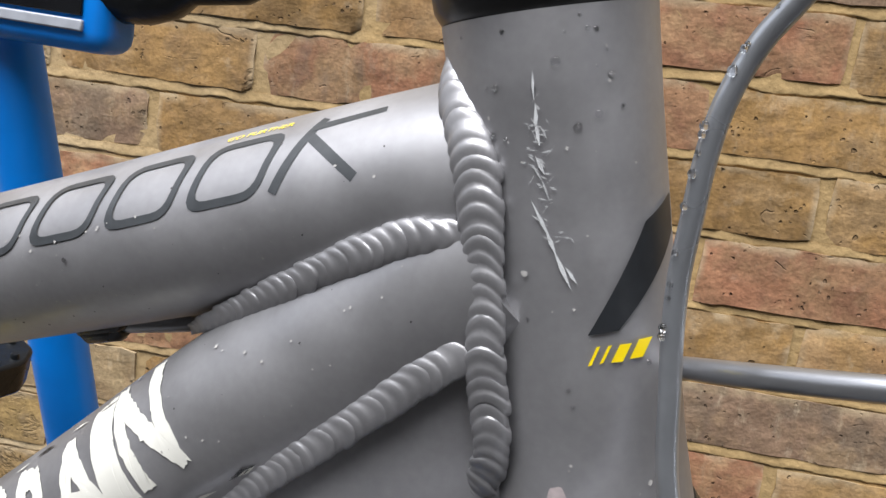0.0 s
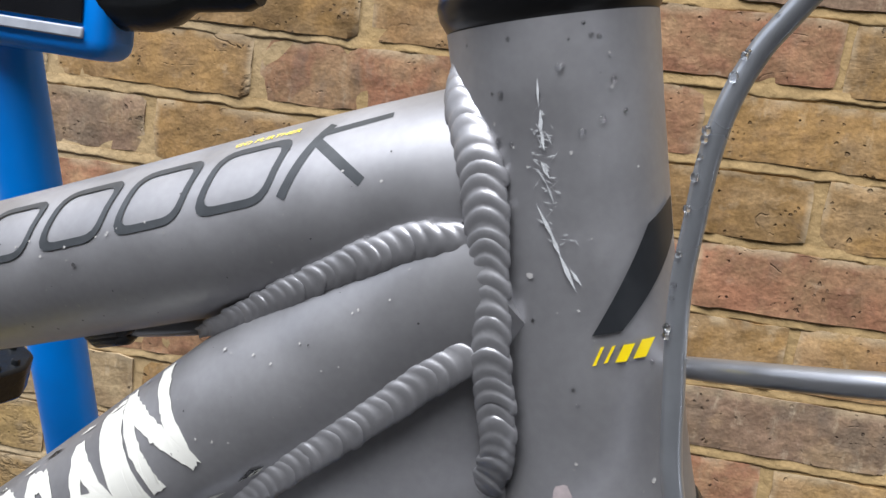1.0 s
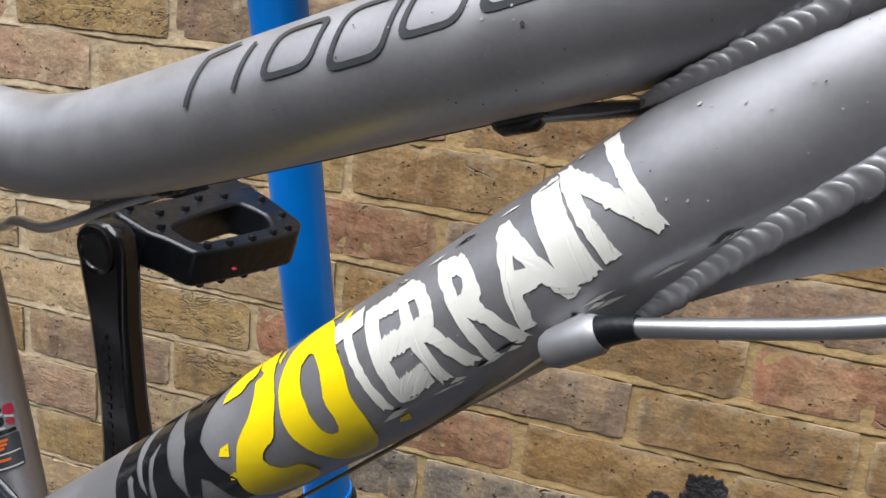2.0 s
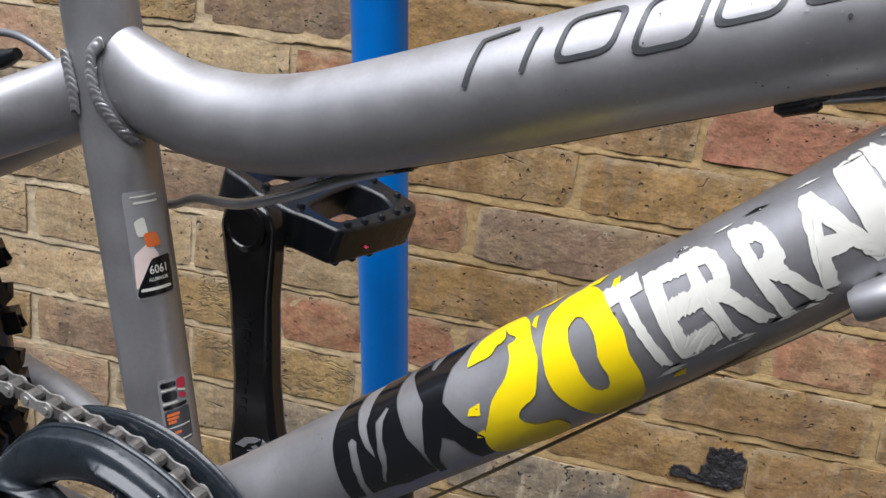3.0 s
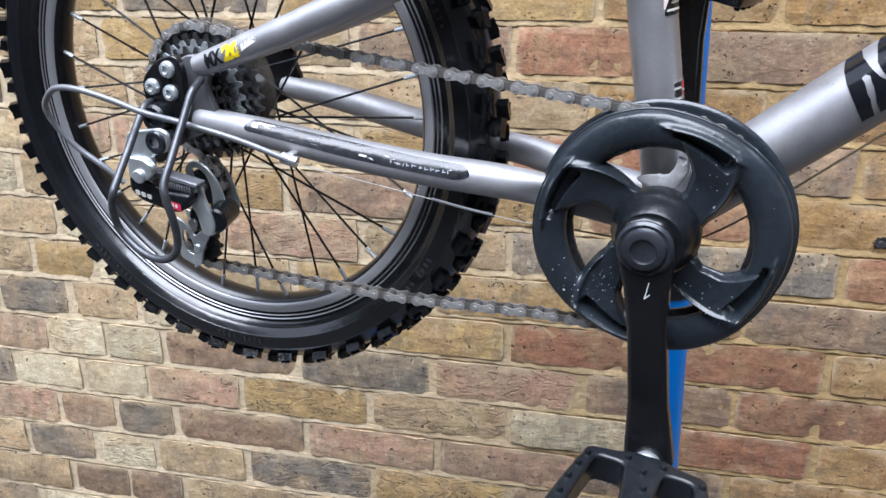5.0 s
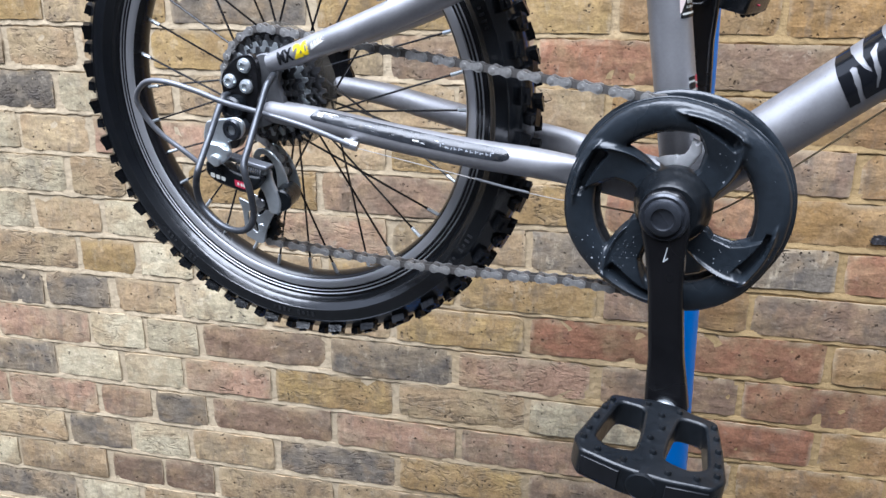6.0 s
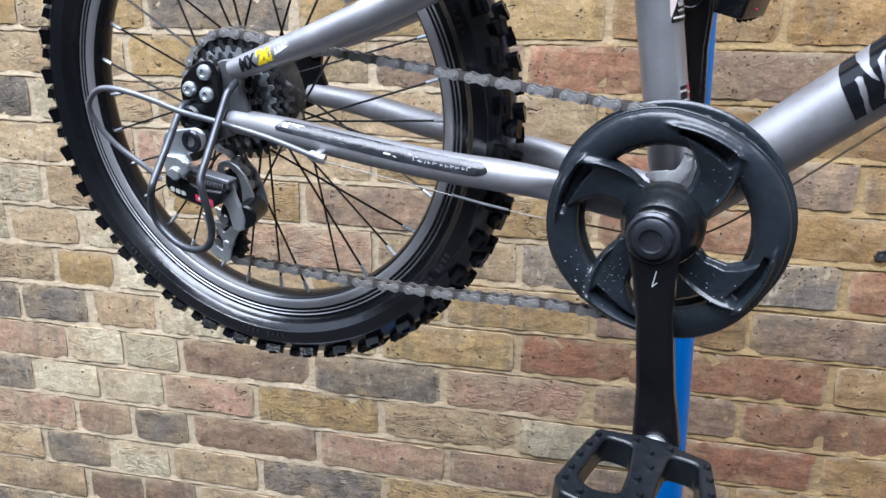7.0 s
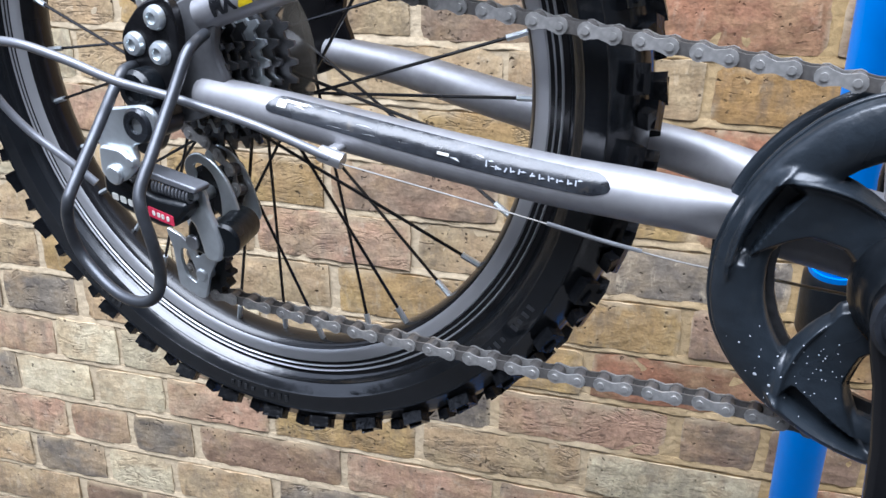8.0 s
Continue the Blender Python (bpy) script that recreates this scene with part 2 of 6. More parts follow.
M_RUBBER = mat("tyre_rubber", (0.020, 0.021, 0.023), 0.5, vary=0.3, grain=160, bump=0.0002, stains=0.05)
M_TRACK = mat("satin_brake_track", (0.50, 0.505, 0.52), 0.42, metal=0.8, vary=0.04, grain=40)
M_TYRE = mat("wet_tyre_sidewall", (0.0060, 0.0070, 0.0086), 0.19, spec=0.75, vary=0.3, grain=90, bump=0.0003)
M_TREAD = mat("wet_tread_rubber", (0.0045, 0.0050, 0.0060), 0.20, spec=0.30, vary=0.3, grain=160, bump=0.0007)
M_ALU = mat("machined_aluminium", (0.52, 0.53, 0.55), 0.33, metal=0.9, vary=0.1, grain=220)
M_STEEL = mat("zinc_steel", (0.66, 0.70, 0.72), 0.34, metal=0.8, vary=0.15, grain=150)
M_CHAIN = mat("worn_chain_steel", (0.43, 0.42, 0.405), 0.46, metal=0.75, vary=0.3, grain=300, stains=0.35)
M_INNER = mat("oily_inner_link_steel", (0.17, 0.16, 0.15), 0.45, metal=0.7, vary=0.3, grain=300, stains=0.3)
M_SPROCKET = mat("oily_sprocket_steel", (0.17, 0.172, 0.178), 0.30, metal=0.9, vary=0.3, grain=200, stains=0.3)
M_HOUSING = mat("grey_cable_housing", (0.40, 0.41, 0.43), 0.32, metal=0.85, vary=0.08, grain=150, coat=0.2)
M_LOOP = mat("grey_gear_housing", (0.17, 0.175, 0.19), 0.34, metal=0.3, vary=0.12, grain=150)
M_DULL = mat("dull_bare_wire", (0.34, 0.325, 0.30), 0.5, metal=0.6, vary=0.2, grain=300)
M_FILM = mat("scuffed_dark_film", (0.020, 0.022, 0.026), 0.24, spec=0.55, vary=0.5, grain=220, bump=0.0003, stains=0.3)
M_WIRE = mat("brass_tinted_wire", (0.42, 0.33, 0.20), 0.4, metal=0.7, vary=0.1, grain=300)
M_BLUE = mat("blue_stand_paint", (0.0, 0.215, 0.78), 0.4, vary=0.05, grain=40, coat=0.1)
M_YELLOW = mat("yellow_decal", (0.90, 0.68, 0.0), 0.38, vary=0.04, grain=60)
M_WHITE = mat("white_decal", (0.66, 0.655, 0.60), 0.42, vary=0.05, grain=120)
M_LETTER = mat("gloss_black_decal", (0.007, 0.0078, 0.010), 0.13, spec=0.6, vary=0.12, grain=60)
M_DECAL = mat("black_decal", (0.008, 0.0085, 0.010), 0.28, spec=0.4, vary=0.15, grain=80)
M_DARKGREY = mat("dark_grey_decal", (0.042, 0.046, 0.05), 0.34, vary=0.2, grain=300)
M_ORANGE = mat("orange_print", (0.75, 0.17, 0.04), 0.45)
M_RED = mat("red_print", (0.5, 0.03, 0.07), 0.4)
M_PALE = mat("pale_scratch", (0.54, 0.55, 0.56), 0.6, vary=0.15, grain=600)
M_BARE = mat("chipped_primer", (0.42, 0.36, 0.36), 0.6, vary=0.15, grain=600)
M_CLEAR = mat("smoked_clear_plastic", (0.15, 0.135, 0.11), 0.28, vary=0.15, grain=60)
M_CLEAR.node_tree.nodes["Principled BSDF"].inputs["Alpha"].default_value = 0.45
M_STICKER = mat("grey_sticker", (0.26, 0.26, 0.27), 0.3, vary=0.04, grain=80)
M_LUG = mat("bare_alloy_lug", (0.80, 0.80, 0.80), 0.45, metal=0.3, vary=0.15, grain=150, bump=0.0006)
M_RUST = mat("scuffed_wire", (0.062, 0.066, 0.074), 0.34, metal=0.5, vary=0.3, grain=150, stains=0.3)


# ---------------------------------------------------------------- mesh tools
def part(name, bm, material, parent=None, label="", smooth=True, bevel=0.0, angle=40, segs=2):
    me = bpy.data.meshes.new(name)
    bmesh.ops.recalc_face_normals(bm, faces=bm.faces)
    bm.to_mesh(me)
    bm.free()
    me.materials.append(material)
    ob = new(name, me)
    if smooth:
        me.shade_smooth()
        me.set_sharp_from_angle(angle=radians(angle))
    if bevel:
        md = ob.modifiers.new("edge", "BEVEL")
        md.width, md.segments, md.limit_method, md.angle_limit = bevel, segs, "ANGLE", radians(35)
    if parent:
        ob.parent = parent
    if label:
        ob["label"] = label
    return ob


def V(*a):
    return Vector([float(q) for q in a])


def smooth_path(pts, steps=8):
    """A Catmull-Rom line through the points."""
    p = [Vector(q) for q in pts]
    p = [2 * p[0] - p[1]] + p + [2 * p[-1] - p[-2]]
    out = []
    for i in range(1, len(p) - 2):
        for k in range(steps):
            t = k / steps
            a, b, c, d = p[i - 1], p[i], p[i + 1], p[i + 2]
            out.append(0.5 * (2 * b + (c - a) * t + (2 * a - 5 * b + 4 * c - d) * t * t + (3 * b - a - 3 * c + d) * t ** 3))
    return out + [p[-2]]


def sweep(bm, pts, radii, seg=20, caps=True, flat=1.0, flat_dir=None):
    """A round (or flattened) tube along a line; radii: one, or one for each point."""
    pts = [Vector(q) for q in pts]
    if not hasattr(radii, "__len__"):
        radii = [radii] * len(pts)
    tan = [(pts[min(i + 1, len(pts) - 1)] - pts[max(i - 1, 0)]).normalized() for i in range(len(pts))]
    n = Vector(flat_dir) if flat_dir else (Vector((0, 1, 0)) if abs(tan[0].y) < 0.9 else Vector((1, 0, 0)))
    rings = []
    for p, t, r in zip(pts, tan, [float(q) for q in radii]):
        n = (n - t * n.dot(t)).normalized()
        b = t.cross(n)
        rings.append([bm.verts.new(p + r * (math.cos(a) * n * flat + math.sin(a) * b)) for a in (2 * math.pi * k / seg for k in range(seg))])
    for r0, r1 in zip(rings, rings[1:]):
        for k in range(seg):
            bm.faces.new((r0[k], r0[(k + 1) % seg], r1[(k + 1) % seg], r1[k]))
    if caps:
        bm.faces.new(rings[0])
        bm.faces.new(rings[-1])
    return rings


def tube(name, pts, radii, material, parent, label="", seg=20, steps=0, **kw):
    bm = bmesh.new()
    if steps:
        n0 = len(pts)
        if hasattr(radii, "__len__"):
            radii = np.interp(np.linspace(0, n0 - 1, (n0 - 1) * steps + 1), range(n0), radii).tolist()
        pts = smooth_path(pts, steps)
    sweep(bm, pts, radii, seg, **kw)
    return part(name, bm, material, parent, label)


def frame_of(axis):
    z = Vector(axis).normalized()
    x = Vector((0, 0, 1)).cross(z) if abs(z.z) < 0.95 else Vector((1, 0, 0)).cross(z)
    x.normalize()
    return x, z.cross(x), z


def lathe(bm, center, axis, profile, seg=48, closed=False):
    """Turns (radius, along) pairs about an axis."""
    x, y, z = frame_of(axis)
    c = Vector(center)
    rings = []
    for r, h in profile:
        rings.append([bm.verts.new(c + z * h + max(r, 1e-5) * (math.cos(a) * x + math.sin(a) * y)) for a in (2 * math.pi * k / seg for k in range(seg))])
    pairs = list(zip(rings, rings[1:])) + ([(rings[-1], rings[0])] if closed else [])
    for r0, r1 in pairs:
        for k in range(seg):
            bm.faces.new((r0[k], r0[(k + 1) % seg], r1[(k + 1) % seg], r1[k]))
    if not closed:
        bm.faces.new(rings[0])
        bm.faces.new(rings[-1])


def turned(name, center, axis, profile, material, parent, label="", seg=48, closed=False, angle=35):
    bm = bmesh.new()
    lathe(bm, center, axis, profile, seg, closed)
    return part(name, bm, material, parent, label, angle=angle)


def plate_bm(outer, holes, d0, d1, bm=None):
    """A flat shape in the bike's plane, with holes, from depth d0 to d1."""
    bm = bm or bmesh.new()
    edges = []
    for loop in [outer] + list(holes):
        vs = [bm.verts.new((u, d0, z)) for u, z in loop]
        edges += [bm.edges.new((a, b)) for a, b in zip(vs, vs[1:] + vs[:1])]
    got = bmesh.ops.triangle_fill(bm, use_beauty=True, use_dissolve=True, edges=edges)
    faces = [f for f in got["geom"] if isinstance(f, bmesh.types.BMFace)]
    ext = bmesh.ops.extrude_face_region(bm, geom=faces)
    bmesh.ops.translate(bm, vec=(0, d1 - d0, 0), verts=[v for v in ext["geom"] if isinstance(v, bmesh.types.BMVert)])
    return bm


def plate(name, outer, d0, d1, material, parent, holes=(), label="", bevel=0.0, angle=40):
    return part(name, plate_bm(outer, holes, d0, d1), material, parent, label, bevel=bevel, angle=angle)


def ring_pts(cu, cz, r, n=64, a0=0.0, a1=360.0):
    full = abs(a1 - a0) >= 360
    return [(cu + r * math.cos(a), cz + r * math.sin(a)) for a in np.radians(np.linspace(a0, a1, n, endpoint=not full))]


def rounded(pts, r, n=5):
    """The outline with its corners rounded off."""
    out = []
    m = len(pts)
    for i in range(m):
        p, a, b = Vector(pts[i]), Vector(pts[i - 1]), Vector(pts[(i + 1) % m])
        da, db = (a - p), (b - p)
        k = min(r, da.length * 0.45, db.length * 0.45)
        p0, p1 = p + da.normalized() * k, p + db.normalized() * k
        for t in np.linspace(0, 1, n).tolist():
            q = (1 - t) ** 2 * p0 + 2 * t * (1 - t) * p + t * t * p1
            out.append((q.x, q.y))
    return out


def block(bm, center, size, m=None):
    got = bmesh.ops.create_cube(bm, size=1.0)
    mm = Matrix.Translation(center) @ (m or Matrix()) @ Matrix.Diagonal((*size, 1))
    bmesh.ops.transform(bm, matrix=mm, verts=got["verts"])
    return got["verts"]


# ---------------------------------------------------------------- ground and wall
bm = bmesh.new()
block(bm, (0, 0, -0.05), (60, 60, 0.1))
tagged(part("ground", bm, M_GROUND, smooth=False), "dark wet paved yard ground below the wall", "ground", kind="structure")

WALL_Y, COURSE, BED0 = 1.0, 0.075, 0.825
bm = bmesh.new()
block(bm, (0, WALL_Y + 0.1124, 1.5), (9.0, 0.22, 3.0))
wall = tagged(part("wall_north", bm, M_MORTAR, smooth=False), "weathered yellow stock brick wall with lime mortar joints", "wall", kind="structure")

# unseen walls, added to block low sky light and dim the right side
for name, c, size in (("wall_south", (0, -2.7, 2.1), (9.0, 0.2, 4.2)), ("wall_west", (-4.6, -1.5, 1.25), (0.2, 5.2, 2.5)), ("wall_east", (2.6, -0.83, 2.1), (0.2, 3.66, 4.2))):
    bm = bmesh.new()
    block(bm, c, size)
    tagged(part(name, bm, M_BLOCKER, smooth=False), "unseen plain dark wall added to block low sky light", "wall", kind="structure")

# ---------------------------------------------------------------- the bicycle
YAW, LEANS, BB = -10.0, 4.0, (0.040, 0.427, 1.266)
bike = new("bicycle")
bike.empty_display_size = 0.1
bike.matrix_world = Matrix.Translation(BB) @ pose(0, 0, 0, 0, 0, YAW) @ pose(0, 0, 0, LEANS, 0, 0)
tagged(bike, "grey aluminium childrens mountain bike clamped in a blue work stand", "bicycle")

REAR = V(-0.371, 0, 0.053)
UPH = V(-0.221, 0, 0.9753)
HEAD_TOP, HEAD_BOT = V(0.380, 0, 0.371), V(0.4057, 0, 0.2578)
DT = [V(0.012, -0.004, 0.008), V(0.07, -0.005, 0.0557), V(0.13, -0.006, 0.1052), V(0.19, -0.007, 0.1552), V(0.25, -0.007, 0.2065), V(0.31, -0.006, 0.2595), V(0.378, -0.002, 0.3170)]
DT_R = [0.0230, 0.0230, 0.0230, 0.0231, 0.0234, 0.0238, 0.0242]
ST0, ST1 = V(0.004, 0, 0.0), V(-0.047, 0, 0.335)
TT = [V(0.376, 0, 0.3358), V(0.33, 0, 0.3205), V(0.27, 0, 0.299), V(0.21, 0, 0.278), V(0.155, 0, 0.2585), V(0.105, 0, 0.2415), V(0.072, 0, 0.2325), V(0.04, 0, 0.229), V(0.005, 0, 0.232), V(-0.032, 0, 0.245)]

tube("head_tube", [HEAD_BOT, HEAD_BOT + UPH * 0.008, HEAD_BOT + UPH * 0.02, HEAD_TOP - UPH * 0.02, HEAD_TOP], [0.0246, 0.0240, 0.0234, 0.0233, 0.0237], M_PAINT, bike, "grey painted head tube with scratches and a dark slash", seg=64)
tube("down_tube", DT, DT_R, M_PAINT, bike, "grey painted down tube with yellow, black and white lettering", seg=64, steps=6)
top_tube = tube("top_tube", TT, [0.0232, 0.023, 0.0228, 0.0226, 0.0224, 0.0220, 0.0214, 0.0208, 0.0205, 0.0205], M_PAINT, bike, "curved grey top tube", seg=56, steps=8)
for v in top_tube.data.vertices:
    v.co.y *= float(np.interp(v.co.x, (-0.030, -0.012, 0.03), (0.62, 0.80, 1.0)))
tube("seat_tube", [ST0, ST1], 0.0168, M_PAINT, bike, "grey painted seat tube with stickers", seg=48)
CS = [(-0.359, 0.0632, 0.0560), (-0.350, 0.063, 0.0545), (-0.300, 0.061, 0.0485), (-0.230, 0.053, 0.0365), (-0.165, 0.0450, 0.0270), (-0.120, 0.0390, 0.0225), (-0.090, 0.0340, 0.0180), (-0.050, 0.0280, 0.0100), (-0.010, 0.024, 0.003)]
CS_R = [0.0080, 0.0104, 0.0115, 0.0122, 0.0126, 0.0128, 0.0126, 0.0122, 0.013]
for s in (-1, 1):
    seat_stay = tube("seat_stay", [V(-0.352, s * 0.062, 0.0975), V(-0.30, s * 0.060, 0.1160), V(-0.2557, s * 0.056, 0.1325), V(-0.20, s * 0.049, 0.1560), V(-0.14, s * 0.040, 0.1845), V(-0.08, s * 0.026, 0.2130), V(-0.035, s * 0.008, 0.2340)], [0.0088, 0.0108, 0.0118, 0.0130, 0.0150, 0.0168, 0.0175], M_PAINT, bike, seg=32, steps=6)
    for v in seat_stay.data.vertices:
        v.co.y *= float(np.interp(v.co.x, (-0.085, -0.050, -0.040), (1.0, 0.64, 0.54)))
    stay = tube("chain_stay", [V(u, s * y, z) for u, y, z in CS], CS_R, M_STAY, bike, seg=40, steps=8)
    for v in stay.data.vertices:
        # pressed flat for the chainrings on the near stay, for the tyre on the far one
        c = s * float(np.interp(v.co.x, [q[0] for q in CS], [q[1] for q in CS]))
        if s < 0 and v.co.y < c:
            v.co.y += 0.0062 * math.exp(-((v.co.x + 0.075) / 0.020) ** 2) * math.exp(-((v.co.z - 0.0145) / 0.009) ** 2)
        elif s > 0 and v.co.y < c:
            v.co.y += 0.0065 * math.exp(-((v.co.x + 0.118) / 0.026) ** 2) * math.exp(-((v.co.z - 0.020) / 0.011) ** 2)
turned("bottom_bracket_shell", (0.002, 0, 0.001), (0, 1, 0), [(0.021, -0.034), (0.0225, -0.033), (0.0225, 0.033), (0.021, 0.034)], M_PAINT, bike)

# wheel
wheel = new("rear_wheel")
wheel.parent = bike
wheel.location = REAR
half = [(0.2035, 0.0105), (0.2065, 0.0125), (0.2085, 0.0165), (0.2094, 0.0184), (0.2104, 0.0182), (0.2125, 0.0205), (0.2160, 0.0226), (0.2172, 0.0237), (0.2184, 0.0233), (0.2240, 0.0242), (0.2288, 0.0236), (0.2298, 0.0243), (0.2310, 0.0229), (0.239, 0.0175), (0.2435, 0.0095)]
prof = [(r, -d) for r, d in half] + [(0.2448, 0)] + [(r, d) for r, d in reversed(half)]
bm = bmesh.new()
lathe(bm, (0, 0, 0), (0, 1, 0), prof, 120, closed=True)
tyre = part("tyre", bm, M_TYRE, wheel, "black knobbly mountain bike tyre, wet", angle=30)
bm = bmesh.new()
rng = random.Random(4)
NK = 38
for k in range(NK):
    for side in (-1, 1):
        a = 2 * math.pi * (k + (0.25 if side > 0 else 0.0)) / NK
        rot = Matrix.Rotation(-a, 4, "Y")
        vs = block(bm, (0, 0, 0), (0.0145 + rng.uniform(-0.001, 0.001), 0.0100, 0.0075), pose(0, side * 0.0185, 0.2412, -side * 38, 0, side * 8))
        bmesh.ops.transform(bm, matrix=rot, verts=vs)
        vs = block(bm, (0, 0, 0), (0.0080, 0.0013, 0.0024), pose(0.001, side * 0.0212, 0.2447, -side * 38, 0, side * 20))
        bmesh.ops.transform(bm, matrix=rot, verts=vs)
        a2 = a + math.pi / NK
        vs = block(bm, (0, 0, 0), (0.009, 0.0065, 0.0065), pose(0, side * 0.0135, 0.2455, -side * 24, 0, -side * 14))
        bmesh.ops.transform(bm, matrix=Matrix.Rotation(-a2, 4, "Y"), verts=vs)
        vs = block(bm, (0, 0, 0), (0.014, 0.009, 0.0075), pose(0, side * 0.0068, 0.2468, -side * 10, 0, side * 22))
        bmesh.ops.transform(bm, matrix=Matrix.Rotation(-a2, 4, "Y"), verts=vs)
part("tread", bm, M_TREAD, tyre, "wet rubber tread blocks", angle=30)["kind"] = "stuff"
bm = bmesh.new()
for a0 in (222, 262, 318, 20, 140):
    for k in range(9):
        if k == 4:
            continue
        a = radians(a0 + 1.5 * k)
        m = Matrix.Rotation(-a, 4, "Y") @ pose(0.2225, -0.0243, 0)
        block(bm, (0, 0, 0), (0.0048 if k % 3 else 0.0030, 0.0006, 0.0022), m)
part("sidewall_print", bm, M_RUBBER, wheel, "faint moulded lettering, unreadable")["kind"] = "stuff"
rim = [(0.2075, -0.0125), (0.2075, -0.0108), (0.2, -0.0105), (0.199, 0.0105), (0.2075, 0.0108), (0.2075, 0.0125), (0.2025, 0.0128), (0.190, 0.0128), (0.1865, 0.011), (0.1835, 0.006), (0.1828, 0), (0.1835, -0.006), (0.1865, -0.011), (0.190, -0.0128), (0.2025, -0.0128)]
turned("rim", (0, 0, 0), (0, 1, 0), rim, M_GLOSS, wheel, "black alloy rim", seg=120, closed=True)
for s in (-1, 1):
    turned("brake_track", (0, 0, 0), (0, 1, 0), [(0.1856, s * 0.0080), (0.1862, s * 0.0102), (0.1880, s * 0.0120), (0.1905, s * 0.0132), (0.1955, s * 0.0139), (0.1962, s * 0.0128)], M_TRACK, wheel, "satin silver brake track", seg=120, closed=True)
    for r0, r1 in ((0.1985, 0.1997), (0.2020, 0.2036)):
        turned("rim_line", (0, 0, 0), (0, 1, 0), [(r0, s * 0.0124), (r0 + 0.0002, s * 0.0134), ((r0 + r1) / 2, s * 0.0139), (r1 - 0.0002, s * 0.0134), (r1, s * 0.0124)], M_TRACK, wheel, "thin bright machined line", seg=120, closed=True)
turned("hub", (0, 0, 0), (0, 1, 0), [(0.006, -0.066), (0.006, -0.028), (0.024, -0.027), (0.0245, -0.024), (0.015, -0.021), (0.0135, 0.021), (0.0215, 0.030), (0.0215, 0.033), (0.009, 0.034), (0.006, 0.064)], M_GLOSS, wheel, "black alloy hub", seg=40)
NS = 32
for k in range(NS):
    side = -1 if k % 2 else 1
    a = 2 * math.pi * k / NS
    lead = radians(62 if (k // 2) % 2 else -62)
    h = V(0.022 * math.cos(a + lead), side * (0.0255 if side < 0 else 0.031), 0.022 * math.sin(a + lead))
    e = V(0.1832 * math.cos(a), side * 0.003, 0.1832 * math.sin(a))
    bm = bmesh.new()
    sweep(bm, [h, e], 0.00105, 6)
    part("spoke", bm, M_GLOSS, wheel)
    w = (h - e).normalized()
    bm = bmesh.new()
    sweep(bm, [e, e + w * 0.012], 0.0019, 6)
    part("nipple", bm, M_STEEL, wheel)

# cassette
CASSETTE = V(0.0025, 0, 0.0173)
turned("spoke_protector", CASSETTE + V(0.002, -0.0265, 0), (0, 1, 0), [(0.026, 0), (0.0575, 0.0005), (0.059, 0.0012), (0.0575, 0.002), (0.026, 0.0025)], M_CLEAR, wheel, "smoked clear plastic spoke protector disc", seg=64, closed=True)


def gear(r, teeth, y0, y1, bore, holes=0, depth=0.0042):
    out = []
    for k in range(teeth):
        a = 2 * math.pi * k / teeth
        w = 2 * math.pi / teeth
        for f, rr in ((-0.5, r - depth), (-0.30, r - depth), (-0.12, r), (0.12, r), (0.30, r - depth)):
            out.append((rr * math.cos(a + f * w), rr * math.sin(a + f * w)))
    hs = [ring_pts(0, 0, bore, 32)]
    for k in range(holes):
        a = 2 * math.pi * k / holes
        rm = (bore + r - depth) / 2
        hs.append(ring_pts(rm * math.cos(a), rm * math.sin(a), (r - depth - bore) * 0.27, 12))
    return plate_bm(out, hs, y0, y1)


for k, (r, n, cut) in enumerate(((0.0560, 34, 12), (0.0490, 28, 8), (0.0440, 24, 6), (0.0395, 22, 6), (0.0355, 20, 0), (0.0320, 18, 0), (0.0290, 16, 0))):
    y = -0.0350 - 0.0042 * k
    bm = gear(r, n, y, y - 0.0019, 0.019, cut, 0.0052)
    bmesh.ops.translate(bm, vec=CASSETTE, verts=bm.verts)
    part("sprocket", bm, M_STEEL if k == 2 else M_SPROCKET, wheel, "bright zinc sprocket" if k == 2 else "", angle=25)
turned("freewheel_body", CASSETTE, (0, 1, 0), [(0.019, -0.033), (0.019, -0.061), (0.012, -0.063), (0.008, -0.063), (0.008, -0.033)], M_SPROCKET, wheel, closed=True, seg=32)
for s in (-1, 1):
    turned("axle_nut", (0, s * 0.075, 0), (0, 1, 0), [(0.0075, -0.006), (0.0085, -0.004), (0.0085, 0.004), (0.006, 0.006)], M_GLOSS, wheel, seg=6, angle=20)

# dropouts
for s in (-1, 1):
    plate("dropout", rounded([(-0.338, 0.104), (-0.36, 0.108), (-0.392, 0.082), (-0.394, 0.05), (-0.374, 0.036), (-0.352, 0.044), (-0.336, 0.06), (-0.345, 0.08)], 0.009), s * 0.060, s * 0.0665, M_FORGED if s < 0 else M_GLOSS, bike, bevel=0.0012)
plate("hanger_plate", rounded([(-0.359, 0.109), (-0.378, 0.105), (-0.3955, 0.088), (-0.3955, 0.072), (-0.386, 0.047), (-0.372, 0.046), (-0.357, 0.070), (-0.355, 0.094)], 0.009), -0.0725, -0.0790, M_GLOSS, bike, label="black hanger plate with three bolts", bevel=0.001)
